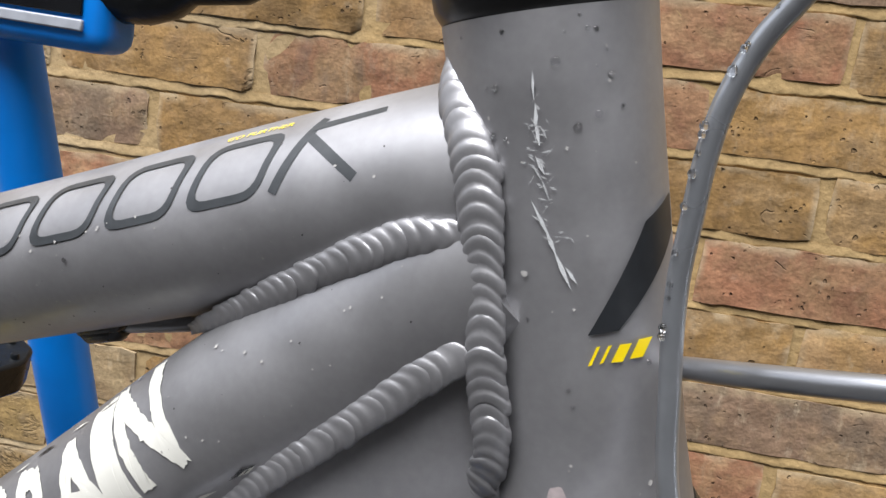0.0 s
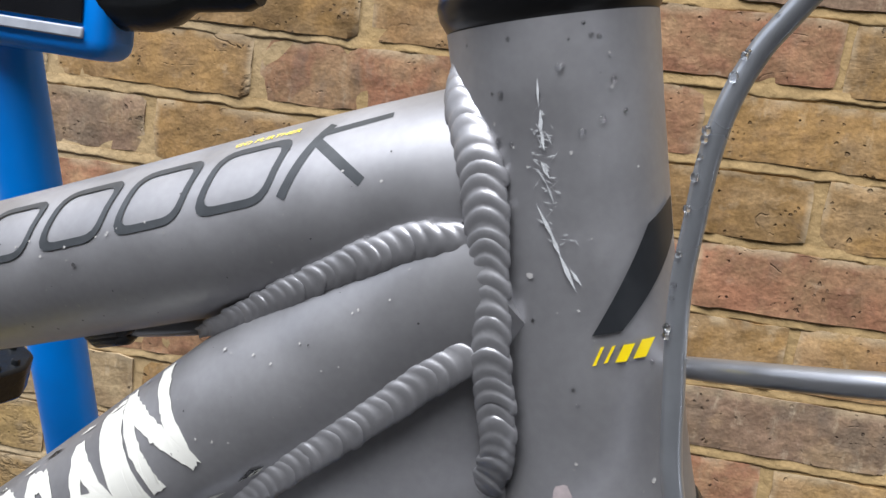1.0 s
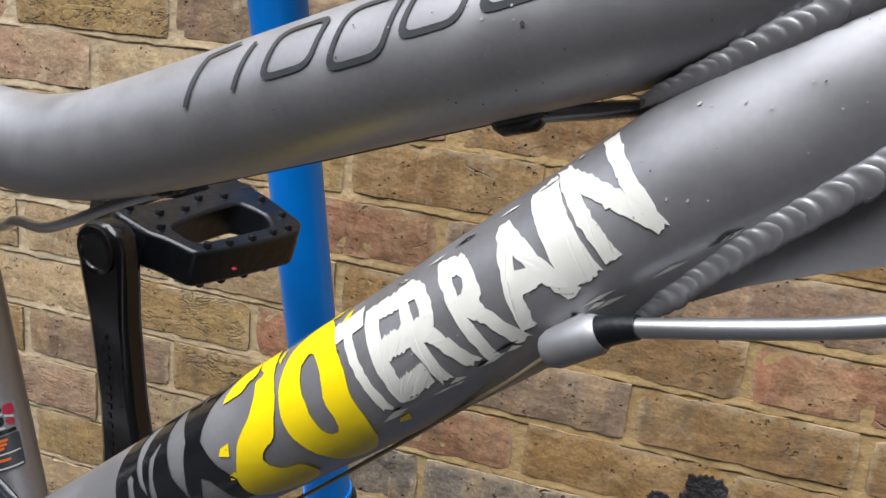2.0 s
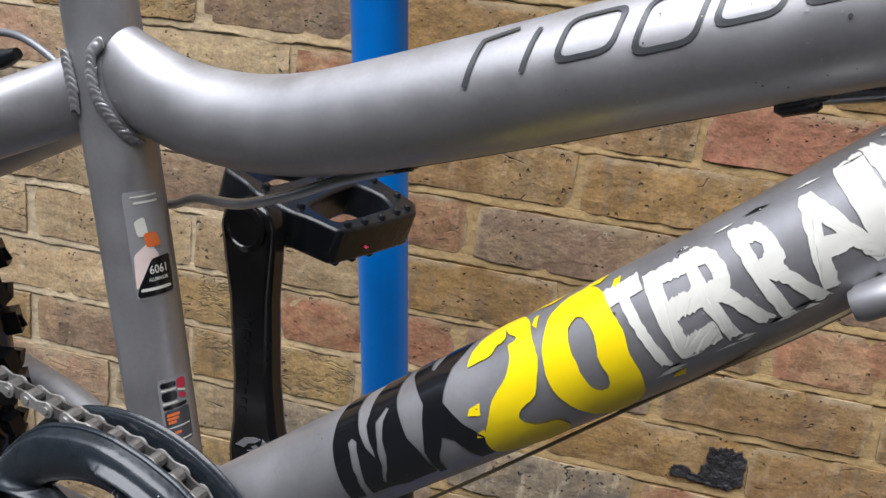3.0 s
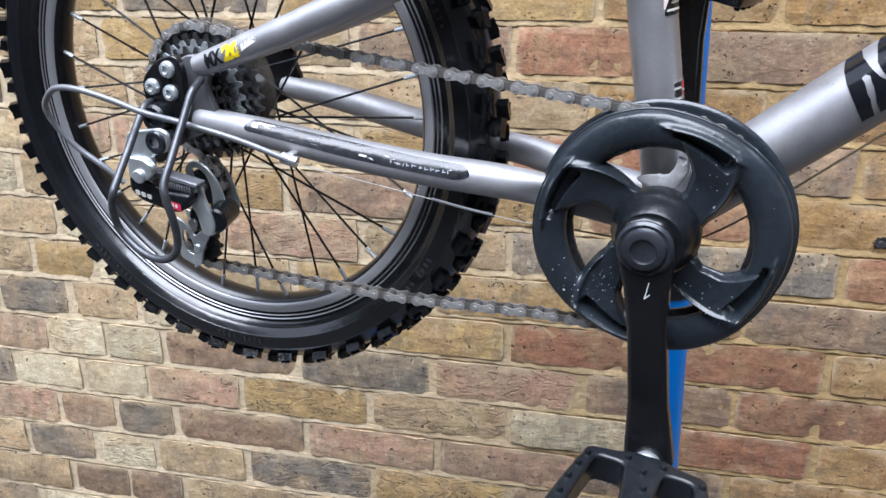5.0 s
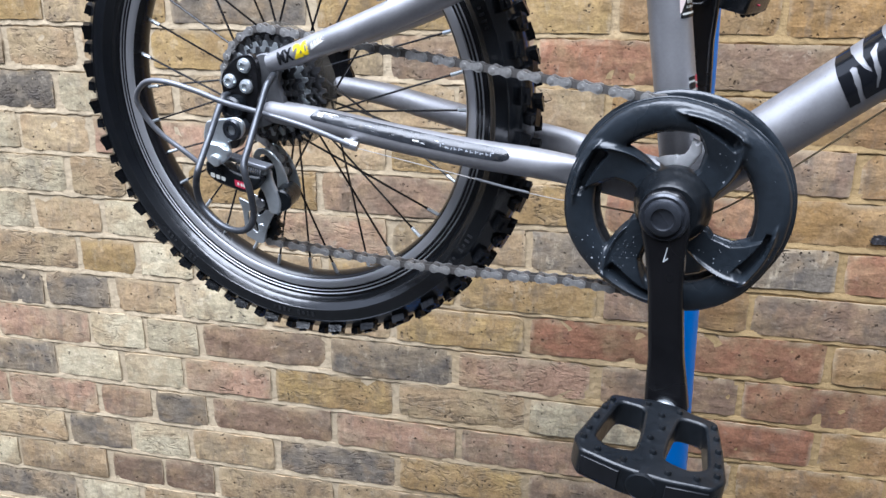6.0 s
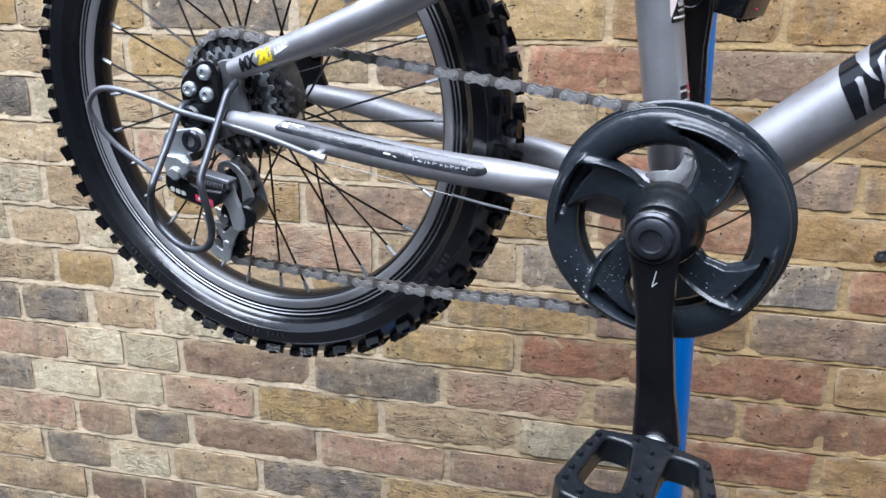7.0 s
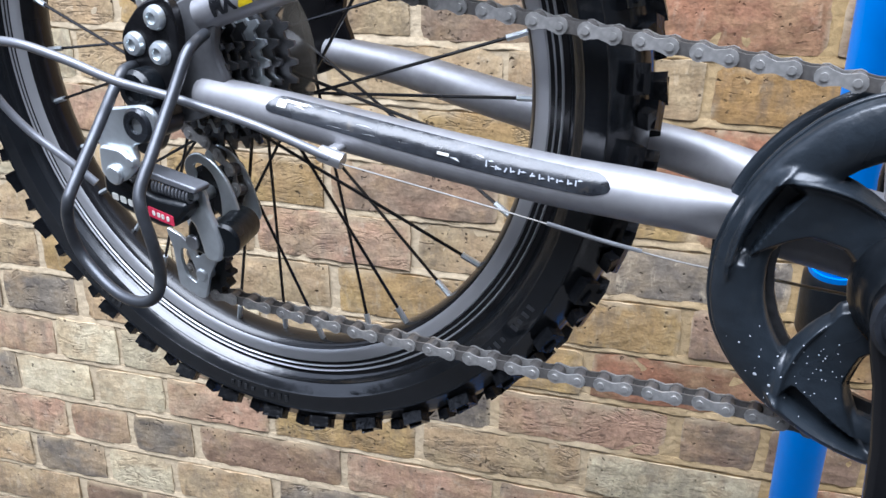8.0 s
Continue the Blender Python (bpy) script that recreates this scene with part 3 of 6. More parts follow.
for u, z in ((-0.3680, 0.0975), (-0.3850, 0.0830), (-0.3680, 0.0792)):
    bm = bmesh.new()
    lathe(bm, (u, -0.0790, z), (0, -1, 0), [(0.0066, 0.0), (0.0066, 0.001), (0.0056, 0.0034), (0.0032, 0.0042), (0.0030, 0.0026), (0.0008, 0.0022)], 24)
    part("bolt", bm, M_STEEL, bike, "silver button-head bolt")
turned("hanger_knuckle", (-0.380, -0.077, 0.060), (0, -1, 0), [(0.0115, 0), (0.0115, 0.012), (0.0095, 0.0145), (0.0055, 0.0148), (0.005, 0.013)], M_BLACK, bike, seg=36)
plate("hanger_arm", rounded([(-0.376, 0.062), (-0.395, 0.062), (-0.404, 0.03), (-0.400, 0.018), (-0.388, 0.020), (-0.378, 0.038)], 0.006), -0.066, -0.076, M_GLOSS, bike, bevel=0.0012)

# cranks and chain guard
GU, GZ, GY, GS = 0.0040, -0.0008, -0.0490, 1.032


crankset = new("crankset")
crankset.parent = bike
ARMS = (52, 143, 230, 319)


def step(a, b, x):
    t = max(0.0, min(1.0, (x - a) / (b - a)))
    return t * t * (3 - 2 * t)


def guard_form(r, deg):
    """Height of the guard's face, and whether there is a wall at all, at a radius and angle."""
    near = min(ARMS, key=lambda q: abs((deg - q - 9 + 180) % 360 - 180))
    t = (deg - near + 180) % 360 - 180
    lean = float(np.interp(r, (0.033, 0.050, 0.065, 0.077), (-9, -2, 9, 18)))
    wide = float(np.interp(r, (0.031, 0.036, 0.050, 0.065, 0.077), (26, 20, 18, 21, 22)))
    e = (t - lean) / wide
    arm = step(1.0, 0.72, abs(e))
    ring = step(0.0595, 0.0655, r) * step(0.0872, 0.0825, r)
    solid = r > 0.0605 or abs(e) < 1.0 or r < 0.0290
    h = 0.0096 * math.sqrt(max(0.0, 1 - ((r - 0.0722) / 0.0130) ** 2)) * step(0.0834, 0.0826, r)
    h += 0.0007 * step(0.0828, 0.0836, r) * step(0.0852, 0.0842, r)
    if r < 0.082:
        h = max(h, (0.0050 + 0.0062 * step(0.042, 0.071, r) * step(0.082, 0.074, r)) * arm * step(0.082, 0.078, r))
        h += 0.0034 * math.exp(-((e + 0.80) / 0.11) ** 2) * step(0.036, 0.045, r) * step(0.080, 0.074, r)
        h += 0.0030 * math.exp(-((r - 0.0755) / 0.0015) ** 2) * step(1.1, 0.8, abs(e))
    half = float(np.interp(t, (0, 4, 30), (0.0048, 0.0052, 0.0026)))
    mid = float(np.interp(t, (0, 15, 30), (0.0680, 0.0690, 0.0715)))
    if -3 < t < 34:
        pit = step(1.0, 0.55, abs(r - mid) / half) * step(-3, 2, t) * step(34, 28, t)
        h -= 0.0088 * pit
    return h, solid


NR, NA = 88, 720
rs = np.linspace(0.0275, 0.0849, NR).tolist()
front, back, there = [], [], []
bm = bmesh.new()
for i, r in enumerate(rs):
    f_row, b_row, s_row = [], [], []
    for k in range(NA):
        deg = 360.0 * k / NA
        h, solid = guard_form(r, deg)
        rr = r + (0.0015 * math.cos(radians(4 * deg - 80)) + 0.00012 * math.sin(radians(13 * deg)) + 0.00008 * math.sin(radians(29 * deg + 40))) * step(0.076, 0.085, r)
        rr *= GS
        u, z = GU + rr * math.cos(radians(deg)), GZ + rr * math.sin(radians(deg))
        f_row.append(bm.verts.new((u, GY - h, z)))
        b_row.append(bm.verts.new((u, GY + 0.002, z)))
        s_row.append(solid)
    front.append(f_row)
    back.append(b_row)
    there.append(s_row)
for i in range(NR - 1):
    for k in range(NA):
        q = (k + 1) % NA
        if there[i][k] and there[i + 1][k] and there[i][q] and there[i + 1][q]:
            bm.faces.new((front[i][k], front[i][q], front[i + 1][q], front[i + 1][k]))
            bm.faces.new((back[i][k], back[i + 1][k], back[i + 1][q], back[i][q]))
twin = {f: b for fr, br in zip(front, back) for f, b in zip(fr, br)}
edge = [e for e in bm.edges if len(e.link_faces) == 1 and e.verts[0] in twin]
around = {}
for e in edge:
    a, b = e.verts
    around.setdefault(a, []).append(b)
    around.setdefault(b, []).append(a)
for _ in range(10):
    moved = {v: (v.co * 2 + sum((o.co for o in os), Vector()) / len(os) * 2) / 4 for v, os in around.items()}
    for v, co in moved.items():
        v.co.x, v.co.z = co.x, co.z
        twin[v].co.x, twin[v].co.z = co.x, co.z
for e in edge:
    a, b = e.verts
    bm.faces.new((a, b, twin[b], twin[a]))
bmesh.ops.delete(bm, geom=[v for v in bm.verts if not v.link_faces], context="VERTS")
guard = part("chain_guard", bm, M_GUARD, crankset, "black moulded plastic chain guard with four windows, wet", angle=60)
turned("guard_backing_ring", (GU, GY + 0.0145, GZ), (0, 1, 0), [(GS * r, h) for r, h in ((0.066, 0.0), (0.0835, 0.0), (0.0858, 0.0004), (0.0864, 0.0011), (0.0856, 0.0017), (0.0856, 0.0024), (0.0868, 0.0031), (0.0872, 0.0042), (0.0866, 0.0052), (0.0850, 0.0058), (0.066, 0.0058))], M_GUARD, crankset, "black plastic inner chain guard with a grooved rim", seg=128, closed=True, angle=50)
bm = gear(0.0815, 38, GY + 0.0085, GY + 0.0063, 0.060, 0)
bmesh.ops.translate(bm, vec=(GU, 0, GZ), verts=bm.verts)
part("chainring", bm, M_SPROCKET, crankset, "dark steel chainring", angle=25)
turned("spider_hub", (0.004, GY + 0.005, 0.003), (0, -1, 0), [(0.0300, 0), (0.0305, 0.008), (0.0300, 0.0120), (0.0280, 0.0150), (0.0255, 0.0200), (0.0235, 0.0290), (0.0215, 0.0315), (0.010, 0.032)], M_BLACK, crankset, seg=48)
turned("spindle", (0.002, 0, 0.001), (0, 1, 0), [(0.0085, -0.08), (0.0085, 0.085)], M_STEEL, crankset, seg=24)
turned("crank_bolt", (0.002, -0.0805, 0.002), (0, -1, 0), [(0.0190, 0), (0.0190, 0.002), (0.0172, 0.0038), (0.0150, 0.0034), (0.0142, 0.0045), (0.0136, 0.0065), (0.0118, 0.0075), (0.0088, 0.0078), (0.0080, 0.0064), (0.0070, 0.0060)], M_BOLT, crankset, "black crank bolt with washer rings", seg=40, angle=28)

rg = random.Random(17)
bm = bmesh.new()
for k in range(120):
    deg, r = rg.choice((222, 226, 228, 232, 316, 319, 50)) + rg.gauss(0, 13), rg.uniform(0.037, 0.084)
    h, solid = guard_form(r, deg % 360)
    if not solid or h < 0.004:
        continue
    a = radians(deg)
    q = rg.uniform(0.00018, 0.00050) * (2.0 if k % 17 == 0 else 1)
    lathe(bm, (GU + GS * r * math.cos(a), GY - h, GZ + GS * r * math.sin(a)), (0, -1, 0), [(q, -0.0004), (q * 0.9, 0.0001), (q * 0.4, 0.0003)], 6)
specks = part("dust", bm, M_SPECK, crankset, "pale specks of dried water")
specks["kind"] = "stuff"


def crank_arm(name, sign, y0, y1, tip):
    d = Vector((tip[0], tip[1]))
    L = d.length
    d.normalize()
    n = Vector((-d.y, d.x))
    half = [(-0.021, 0.0), (-0.019, 0.012), (-0.008, 0.0185), (0.010, 0.0185), (0.030, 0.0152), (0.060, 0.0132), (L * 0.72, 0.0140), (L - 0.018, 0.0165), (L, 0.0178), (L + 0.010, 0.0150), (L + 0.0145, 0.0075), (L + 0.0155, 0.0)]
    loop = half + [(s_, -w) for s_, w in reversed(half[1:-1])]
    pts = [((d * s_ + n * w).x + 0.002, (d * s_ + n * w).y + 0.001) for s_, w in loop]
    return plate(name, pts, y0, y1, M_GLOSS, crankset, label="black steel crank arm", bevel=0.0035, angle=50)


NEAR_TIP, FAR_TIP = (0.0135, -0.1665), (-0.0075, 0.1525)
crank_arm("crank_arm", -1, -0.0665, -0.0815, NEAR_TIP)
crank_arm("crank_arm", 1, 0.066, 0.081, FAR_TIP)
turned("pedal_boss", (FAR_TIP[0] + 0.002, 0.0655, FAR_TIP[1] + 0.001), (0, -1, 0), [(0.0135, -0.001), (0.0135, 0.001), (0.0105, 0.0016), (0.0098, 0.0006), (0.002, 0.0004)], M_GLOSS, crankset, seg=32)

for pts in ([(0.0062, -0.0220), (0.0068, -0.0222), (0.0046, -0.0345), (0.0038, -0.0345)], [(0.0046, -0.0345), (0.0044, -0.0335), (0.0074, -0.0305), (0.0076, -0.0313)]):
    plate("scratch", pts, -0.0816, -0.0819, M_PALE, crankset)
for k in range(13):
    bm = bmesh.new()
    block(bm, (-0.0055 + 0.0002 * k, 0.0657, 0.028 + 0.0062 * k), (0.0040 if k % 4 else 0.0022, 0.0006, 0.0030))
    part("embossed_mark", bm, M_BLACK, crankset)


def pedal(tip, y_in, side, roll, name):
    """A platform pedal on its spindle; side -1 points at the camera's side."""
    ped = new(name)
    ped.parent = bike
    ped.location = (tip[0] + 0.002, y_in, tip[1] + 0.001)
    ped.rotation_euler = (0, radians(roll), 0)
    ped["label"] = "black platform pedal with moulded pins"
    up = Matrix.Rotation(radians(90 if side < 0 else -90), 4, "X")
    outer = rounded([(-0.012, 0.006), (0.012, 0.006), (0.020, 0.010), (0.042, 0.014), (0.0500, 0.050), (0.0560, 0.086), (0.048, 0.100), (0.014, 0.1060), (-0.014, 0.1060), (-0.048, 0.100), (-0.0560, 0.086), (-0.0500, 0.050), (-0.042, 0.014), (-0.020, 0.010)], 0.0035, 3)
    wins = [rounded([(sx * 0.0135, 0.022), (sx * 0.034, 0.022), (sx * 0.0385, 0.050), (sx * 0.042, 0.078), (sx * 0.030, 0.086), (sx * 0.011, 0.082), (sx * 0.0105, 0.055)], 0.006, 4) for sx in (-1, 1)]
    bm = plate_bm(outer, wins, -0.0115, 0.0115)
    bmesh.ops.transform(bm, matrix=up, verts=bm.verts)
    part("platform", bm, M_BLACK, ped, bevel=0.002, angle=50)
    for sx in (-1, 1):
        bm = bmesh.new()
        block(bm, (sx * 0.0310, side * 0.1012, 0), (0.030, 0.0066, 0.0150), pose(0, 0, 0, 0, 0, sx * side * -11))
        part("end_recess", bm, M_DECAL, ped, bevel=0.0005)
        bm = bmesh.new()
        block(bm, (sx * 0.0300, side * 0.1032, 0.002), (0.020, 0.0012, 0.0015), pose(0, 0, 0, 0, 0, sx * side * -11))
        part("end_rib", bm, M_BLACK, ped, bevel=0.0005)
    for sx in (-1, 1) if side > 0 else ():
        bm = bmesh.new()
        block(bm, (sx * 0.0490, side * 0.040, -0.003), (0.0025, 0.0030, 0.0013), pose(0, 0, 0, 0, 0, -sx * side * 5))
        part("reflector", bm, M_RED, ped, "small red pedal reflector", bevel=0.0005)
    turned("end_cap", (0, side * 0.1035, 0), (0, side, 0), [(0.0118, -0.006), (0.0118, 0.002), (0.0100, 0.0034), (0.003, 0.0036)], M_BLACK, ped, seg=28)
    bm = bmesh.new()
    lathe(bm, (0, 0, 0), (0, side, 0), [(0.0085, -0.004), (0.0085, 0.004), (0.0065, 0.0045), (0.0065, 0.008), (0.0105, 0.010), (0.0098, 0.030), (0.0085, 0.100)], 24)
    part("spindle_sleeve", bm, M_GLOSS, ped)
    turned("spindle_nut", (0, 0, 0), (0, side, 0), [(0.0100, -0.001), (0.0104, 0.001), (0.0104, 0.0035), (0.009, 0.0045)], M_STEEL, ped, seg=24)
    spots = [(sx * x, y) for sx in (-1, 1) for x, y in ((0.0125, 0.016), (0.040, 0.024), (0.0435, 0.038), (0.0465, 0.054), (0.048, 0.071), (0.049, 0.084), (0.036, 0.094), (0.016, 0.0975))] + [(0.0, 0.027), (0.003, 0.044), (-0.003, 0.061), (0.002, 0.078)]
    for x, y in spots:
        bm = bmesh.new()
        lathe(bm, (x, side * y, 0), (0, 0, 1), [(0.0018, -0.0146), (0.0026, -0.0134), (0.0026, 0.0134), (0.0018, 0.0146)], 10)
        part("pin", bm, M_BLACK, ped)
    return ped


pedal(NEAR_TIP, -0.0815, -1, 6, "pedal")
pedal(FAR_TIP, 0.081, 1, 16, "pedal")

for pts in ([(-0.0105, 0.0150), (-0.0040, 0.0215), (0.0030, 0.0240), (0.0080, 0.0238), (0.0040, 0.0205), (-0.0010, 0.0185), (-0.0040, 0.0150)], [(0.0090, 0.0245), (0.0128, 0.0222), (0.0110, 0.0170), (0.0040, 0.0130), (-0.0020, 0.0135), (0.0050, 0.0165), (0.0085, 0.0205)], [(0.0010, 0.0170), (0.0045, 0.0192), (0.0060, 0.0178), (0.0030, 0.0158)]):
    plate("badge", pts, 0.0657, 0.0653, M_STICKER, crankset, label="worn grey print on the crank")

# chain
chain = new("chain")
chain.parent = bike
loop = []
for a in np.radians(np.arange(97, 262, 6)):
    loop.append((REAR.x + 0.0025 + 0.0548 * math.cos(a), -0.0360, REAR.z + 0.0173 + 0.0548 * math.sin(a)))
loop += [(-0.3600, -0.041, 0.002), (-0.3580, -0.0435, -0.010), (-0.3625, -0.0465, -0.022), (-0.3760, -0.0465, -0.036), (-0.3945, -0.0465, -0.050), (-0.4005, -0.0465, -0.064), (-0.3960, -0.0460, -0.0765), (-0.3850, -0.0455, -0.0815)]
loop += [(-0.28, -0.0425, -0.0865), (-0.18, -0.042, -0.0855), (-0.08, -0.0415, -0.0795)]
for a in np.radians(np.arange(-96, 84, 6)):
    loop.append((GU + 0.0808 * math.cos(a), GY + 0.0076, GZ + 0.0808 * math.sin(a)))
loop.append(loop[0])
P = np.array(loop)
seg_len = np.linalg.norm(np.diff(P, axis=0), axis=1)
cum = np.r_[0, np.cumsum(seg_len)]
NL = int(round(cum[-1] / 0.0127 / 2)) * 2
at = np.linspace(0, cum[-1], NL + 1)
nodes = [V(*[np.interp(t, cum, P[:, k]) for k in range(3)]) for t in at]


def link_mesh(inner):
    bm = bmesh.new()
    h = 0.0127 / 2
    w = 0.0024 if inner else 0.0035
    r, waist = (0.0040, 0.0028) if inner else (0.0041, 0.0024)
    shape = [(h + r * math.cos(a), r * math.sin(a)) for a in np.linspace(-2.2, 2.2, 9)] + [(0, waist)] + [(-h + r * math.cos(a), r * math.sin(a)) for a in np.linspace(math.pi - 2.2, math.pi + 2.2, 9)] + [(0, -waist)]
    for s in (-1, 1):
        plate_bm(shape, [], s * w, s * (w + 0.0010), bm)
    for x in (-h, h):
        lathe(bm, (x, 0, 0), (0, 1, 0), [(0.0038, -w), (0.0038, w)] if inner else [(0.0018, -w - 0.0017), (0.0018, w + 0.0017)], 10)
    me = bpy.data.meshes.new("link")
    bmesh.ops.recalc_face_normals(bm, faces=bm.faces)
    bm.to_mesh(me)
    bm.free()
    me.materials.append(M_INNER if inner else M_CHAIN)
    me.shade_smooth()
    me.set_sharp_from_angle(angle=radians(35))
    return me


LINKS = [link_mesh(True), link_mesh(False)]
for k in range(NL):
    a, b = nodes[k], nodes[k + 1]
    x = (b - a).normalized()
    z = x.cross(V(0, 1, 0)).normalized()
    y = z.cross(x)
    ob = new("link", LINKS[k % 2])
    ob.parent = chain
    ob.matrix_local = Matrix.Translation((a + b) / 2) @ Matrix((x, y, z)).transposed().to_4x4()

# derailleur
der = new("rear_derailleur")
der.parent = bike
der["label"] = "silver and black rear derailleur"
# upper knuckle: a pressed zinc plate bolted to the hanger, with a black boss
plate("bracket", rounded([(-0.4057, 0.0491), (-0.3732, 0.0543), (-0.3653, 0.0512), (-0.3648, 0.0424), (-0.3704, 0.0346), (-0.3846, 0.0307), (-0.3820, 0.0243), (-0.3897, 0.0139), (-0.4001, 0.0091), (-0.4040, 0.0142), (-0.4067, 0.0205), (-0.4112, 0.0329)], 0.005), -0.0905, -0.0945, M_STEEL, der, label="zinc-silver upper knuckle plate", bevel=0.0012)
turned("upper_pivot", (-0.3775, -0.0700, 0.0428), (0, -1, 0), [(0.0098, 0), (0.0098, 0.0250), (0.0084, 0.0265), (0.0046, 0.0265), (0.0042, 0.0235), (0.0020, 0.0230)], M_BOLT, der, "black pivot boss", seg=40)
plate("bracket_foot", rounded([(-0.4060, 0.0300), (-0.3900, 0.0290), (-0.3850, 0.0250), (-0.3800, 0.0260), (-0.3790, 0.0200), (-0.3880, 0.0120), (-0.3990, 0.0075), (-0.4075, 0.0130)], 0.004), -0.0945, -0.0985, M_STEEL, der, bevel=0.0014)
for u, z, q in ((-0.3960, 0.0143, 0.0058), (-0.3815, 0.0232, 0.0032)):
    turned("pivot_pin", (u, -0.0985, z), (0, -1, 0), [(q, 0), (q, 0.0014), (q * 0.8, 0.0028), (q * 0.3, 0.0032)], M_STEEL, der, seg=24)
# parallelogram: black link, grey bar above it, spring between
plate("body", rounded([(-0.4141, 0.0110), (-0.3985, 0.0100), (-0.3783, 0.0010), (-0.3560, 0.0000), (-0.3548, -0.0040), (-0.3660, -0.0158), (-0.3760, -0.0170), (-0.3851, -0.0146), (-0.4045, -0.0100), (-0.4153, -0.0013)], 0.004), -0.0780, -0.0920, M_BLACK, der, label="black derailleur link", bevel=0.0022)
plate("upper_link", rounded([(-0.3950, 0.0170), (-0.3785, 0.0150), (-0.3477, 0.0096), (-0.3490, 0.0058), (-0.3810, 0.0108), (-0.3950, 0.0120)], 0.002), -0.0780, -0.0900, M_LOOP, der, bevel=0.0010)
for k in range(11):
    turned("spring_coil", (-0.3800 + 0.0024 * k, -0.0850, 0.0062 - 0.0003 * k), (1, 0, -0.13), [(0.0044 + 0.0008 * math.cos(a), 0.0008 * math.sin(a)) for a in np.linspace(0, 2 * math.pi, 8, endpoint=False)], M_LOOP, der, seg=20, closed=True)
for k, (u0, u1, m) in enumerate(((-0.4090, -0.4045, M_WHITE), (-0.4032, -0.3988, M_WHITE), (-0.3975, -0.3930, M_WHITE), (-0.3830, -0.3650, M_RED))):
    zc = -0.0022 - 0.21 * (u0 + 0.4090)
    tall = 0.0030 if m is M_RED else 0.0019
    drop = 0.21 * (u1 - u0)
    plate("print", rounded([(u0, zc - tall), (u1, zc - tall - drop), (u1, zc + tall - drop), (u0, zc + tall)], 0.0010, 3), -0.0920, -0.0924, m, der)
for u0 in (-0.3800, -0.3765, -0.3735, -0.3700):
    zc = -0.0022 - 0.21 * (u0 + 0.4090)
    plate("print", rounded([(u0, zc - 0.0012), (u0 + 0.0020, zc - 0.0016), (u0 + 0.0020, zc + 0.0012), (u0, zc + 0.0016)], 0.0005, 2), -0.0924, -0.0927, M_WHITE, der)
# lower knuckle with two rivets and the barrel behind it
plate("knuckle_arm", rounded([(-0.3745, -0.0060), (-0.3690, 0.0000), (-0.3600, 0.0068), (-0.3512, 0.0045), (-0.3502, -0.0065), (-0.3455, -0.0170), (-0.3430, -0.0287), (-0.3461, -0.0382), (-0.3560, -0.0385), (-0.3586, -0.0245), (-0.3615, -0.0156), (-0.3700, -0.0116)], 0.004), -0.0770, -0.0815, M_STEEL, der, label="zinc-silver lower knuckle", bevel=0.0014)
for u, z, q in ((-0.3580, 0.0022, 0.0036), (-0.3685, -0.0055, 0.0052)):
    turned("pivot_pin", (u, -0.0815, z), (0, -1, 0), [(q, 0), (q, 0.0014), (q * 0.75, 0.0028), (q * 0.3, 0.0031)], M_STEEL, der, seg=24)
plate("knuckle_cover", rounded([(-0.3705, -0.0200), (-0.3650, -0.0135), (-0.3590, -0.0170), (-0.3560, -0.0290), (-0.3590, -0.0375), (-0.3660, -0.0370), (-0.3720, -0.0300)], 0.005), -0.0690, -0.0775, M_BLACK, der, bevel=0.0020)
turned("knuckle_pin", (-0.3672, -0.0775, -0.0300), (0, -1, 0), [(0.0048, 0), (0.0048, 0.0012), (0.0040, 0.0020)], M_ALU, der, seg=24)
turned("knuckle", (-0.3520, -0.0500, -0.0255), (0.25, -1, 0), [(0.0105, 0), (0.0105, 0.0280), (0.0090, 0.0300)], M_BLACK, der, seg=32)
# pulley cage: a hooked upper arm and a narrow lower arm
cage_top = [(-0.3867, 0.0084), (-0.3812, 0.0154), (-0.3737, 0.0171), (-0.3639, 0.0132), (-0.3551, 0.0033), (-0.3507, -0.0082), (-0.3469, -0.0248), (-0.3505, -0.0298), (-0.3604, -0.0363), (-0.3640, -0.0330), (-0.3619, -0.0244), (-0.3612, -0.0092), (-0.3626, 0.0005), (-0.3676, 0.0082), (-0.3747, 0.0111), (-0.3794, 0.0087), (-0.3770, 0.0010), (-0.3840, -0.0010)]
cage_low = [(-0.4085, -0.0351), (-0.3971, -0.0393), (-0.3914, -0.0439), (-0.3863, -0.0530), (-0.3800, -0.0480), (-0.3680, -0.0330), (-0.3640, -0.0400), (-0.3780, -0.0640), (-0.3835, -0.0807), (-0.3896, -0.0810), (-0.4039, -0.0747), (-0.4043, -0.0614), (-0.4046, -0.0483)]
cage_gap = [(-0.3985, -0.0481), (-0.3934, -0.0473), (-0.3878, -0.0629), (-0.3891, -0.0711), (-0.3965, -0.0666), (-0.3994, -0.0561)]
for y0, y1, mark in ((-0.0545, -0.0570, "zinc-silver pulley cage plate"), (-0.0375, -0.0390, "")):
    plate("cage_plate", rounded(cage_top, 0.004, 4), y0, y1, M_STEEL, der, label=mark, bevel=0.0008)
    plate("cage_plate", rounded(cage_low, 0.003, 4), y0 - 0.0004, y1 - 0.0004, M_STEEL, der, [rounded(cage_gap, 0.0025, 3)], label=mark, bevel=0.0008)
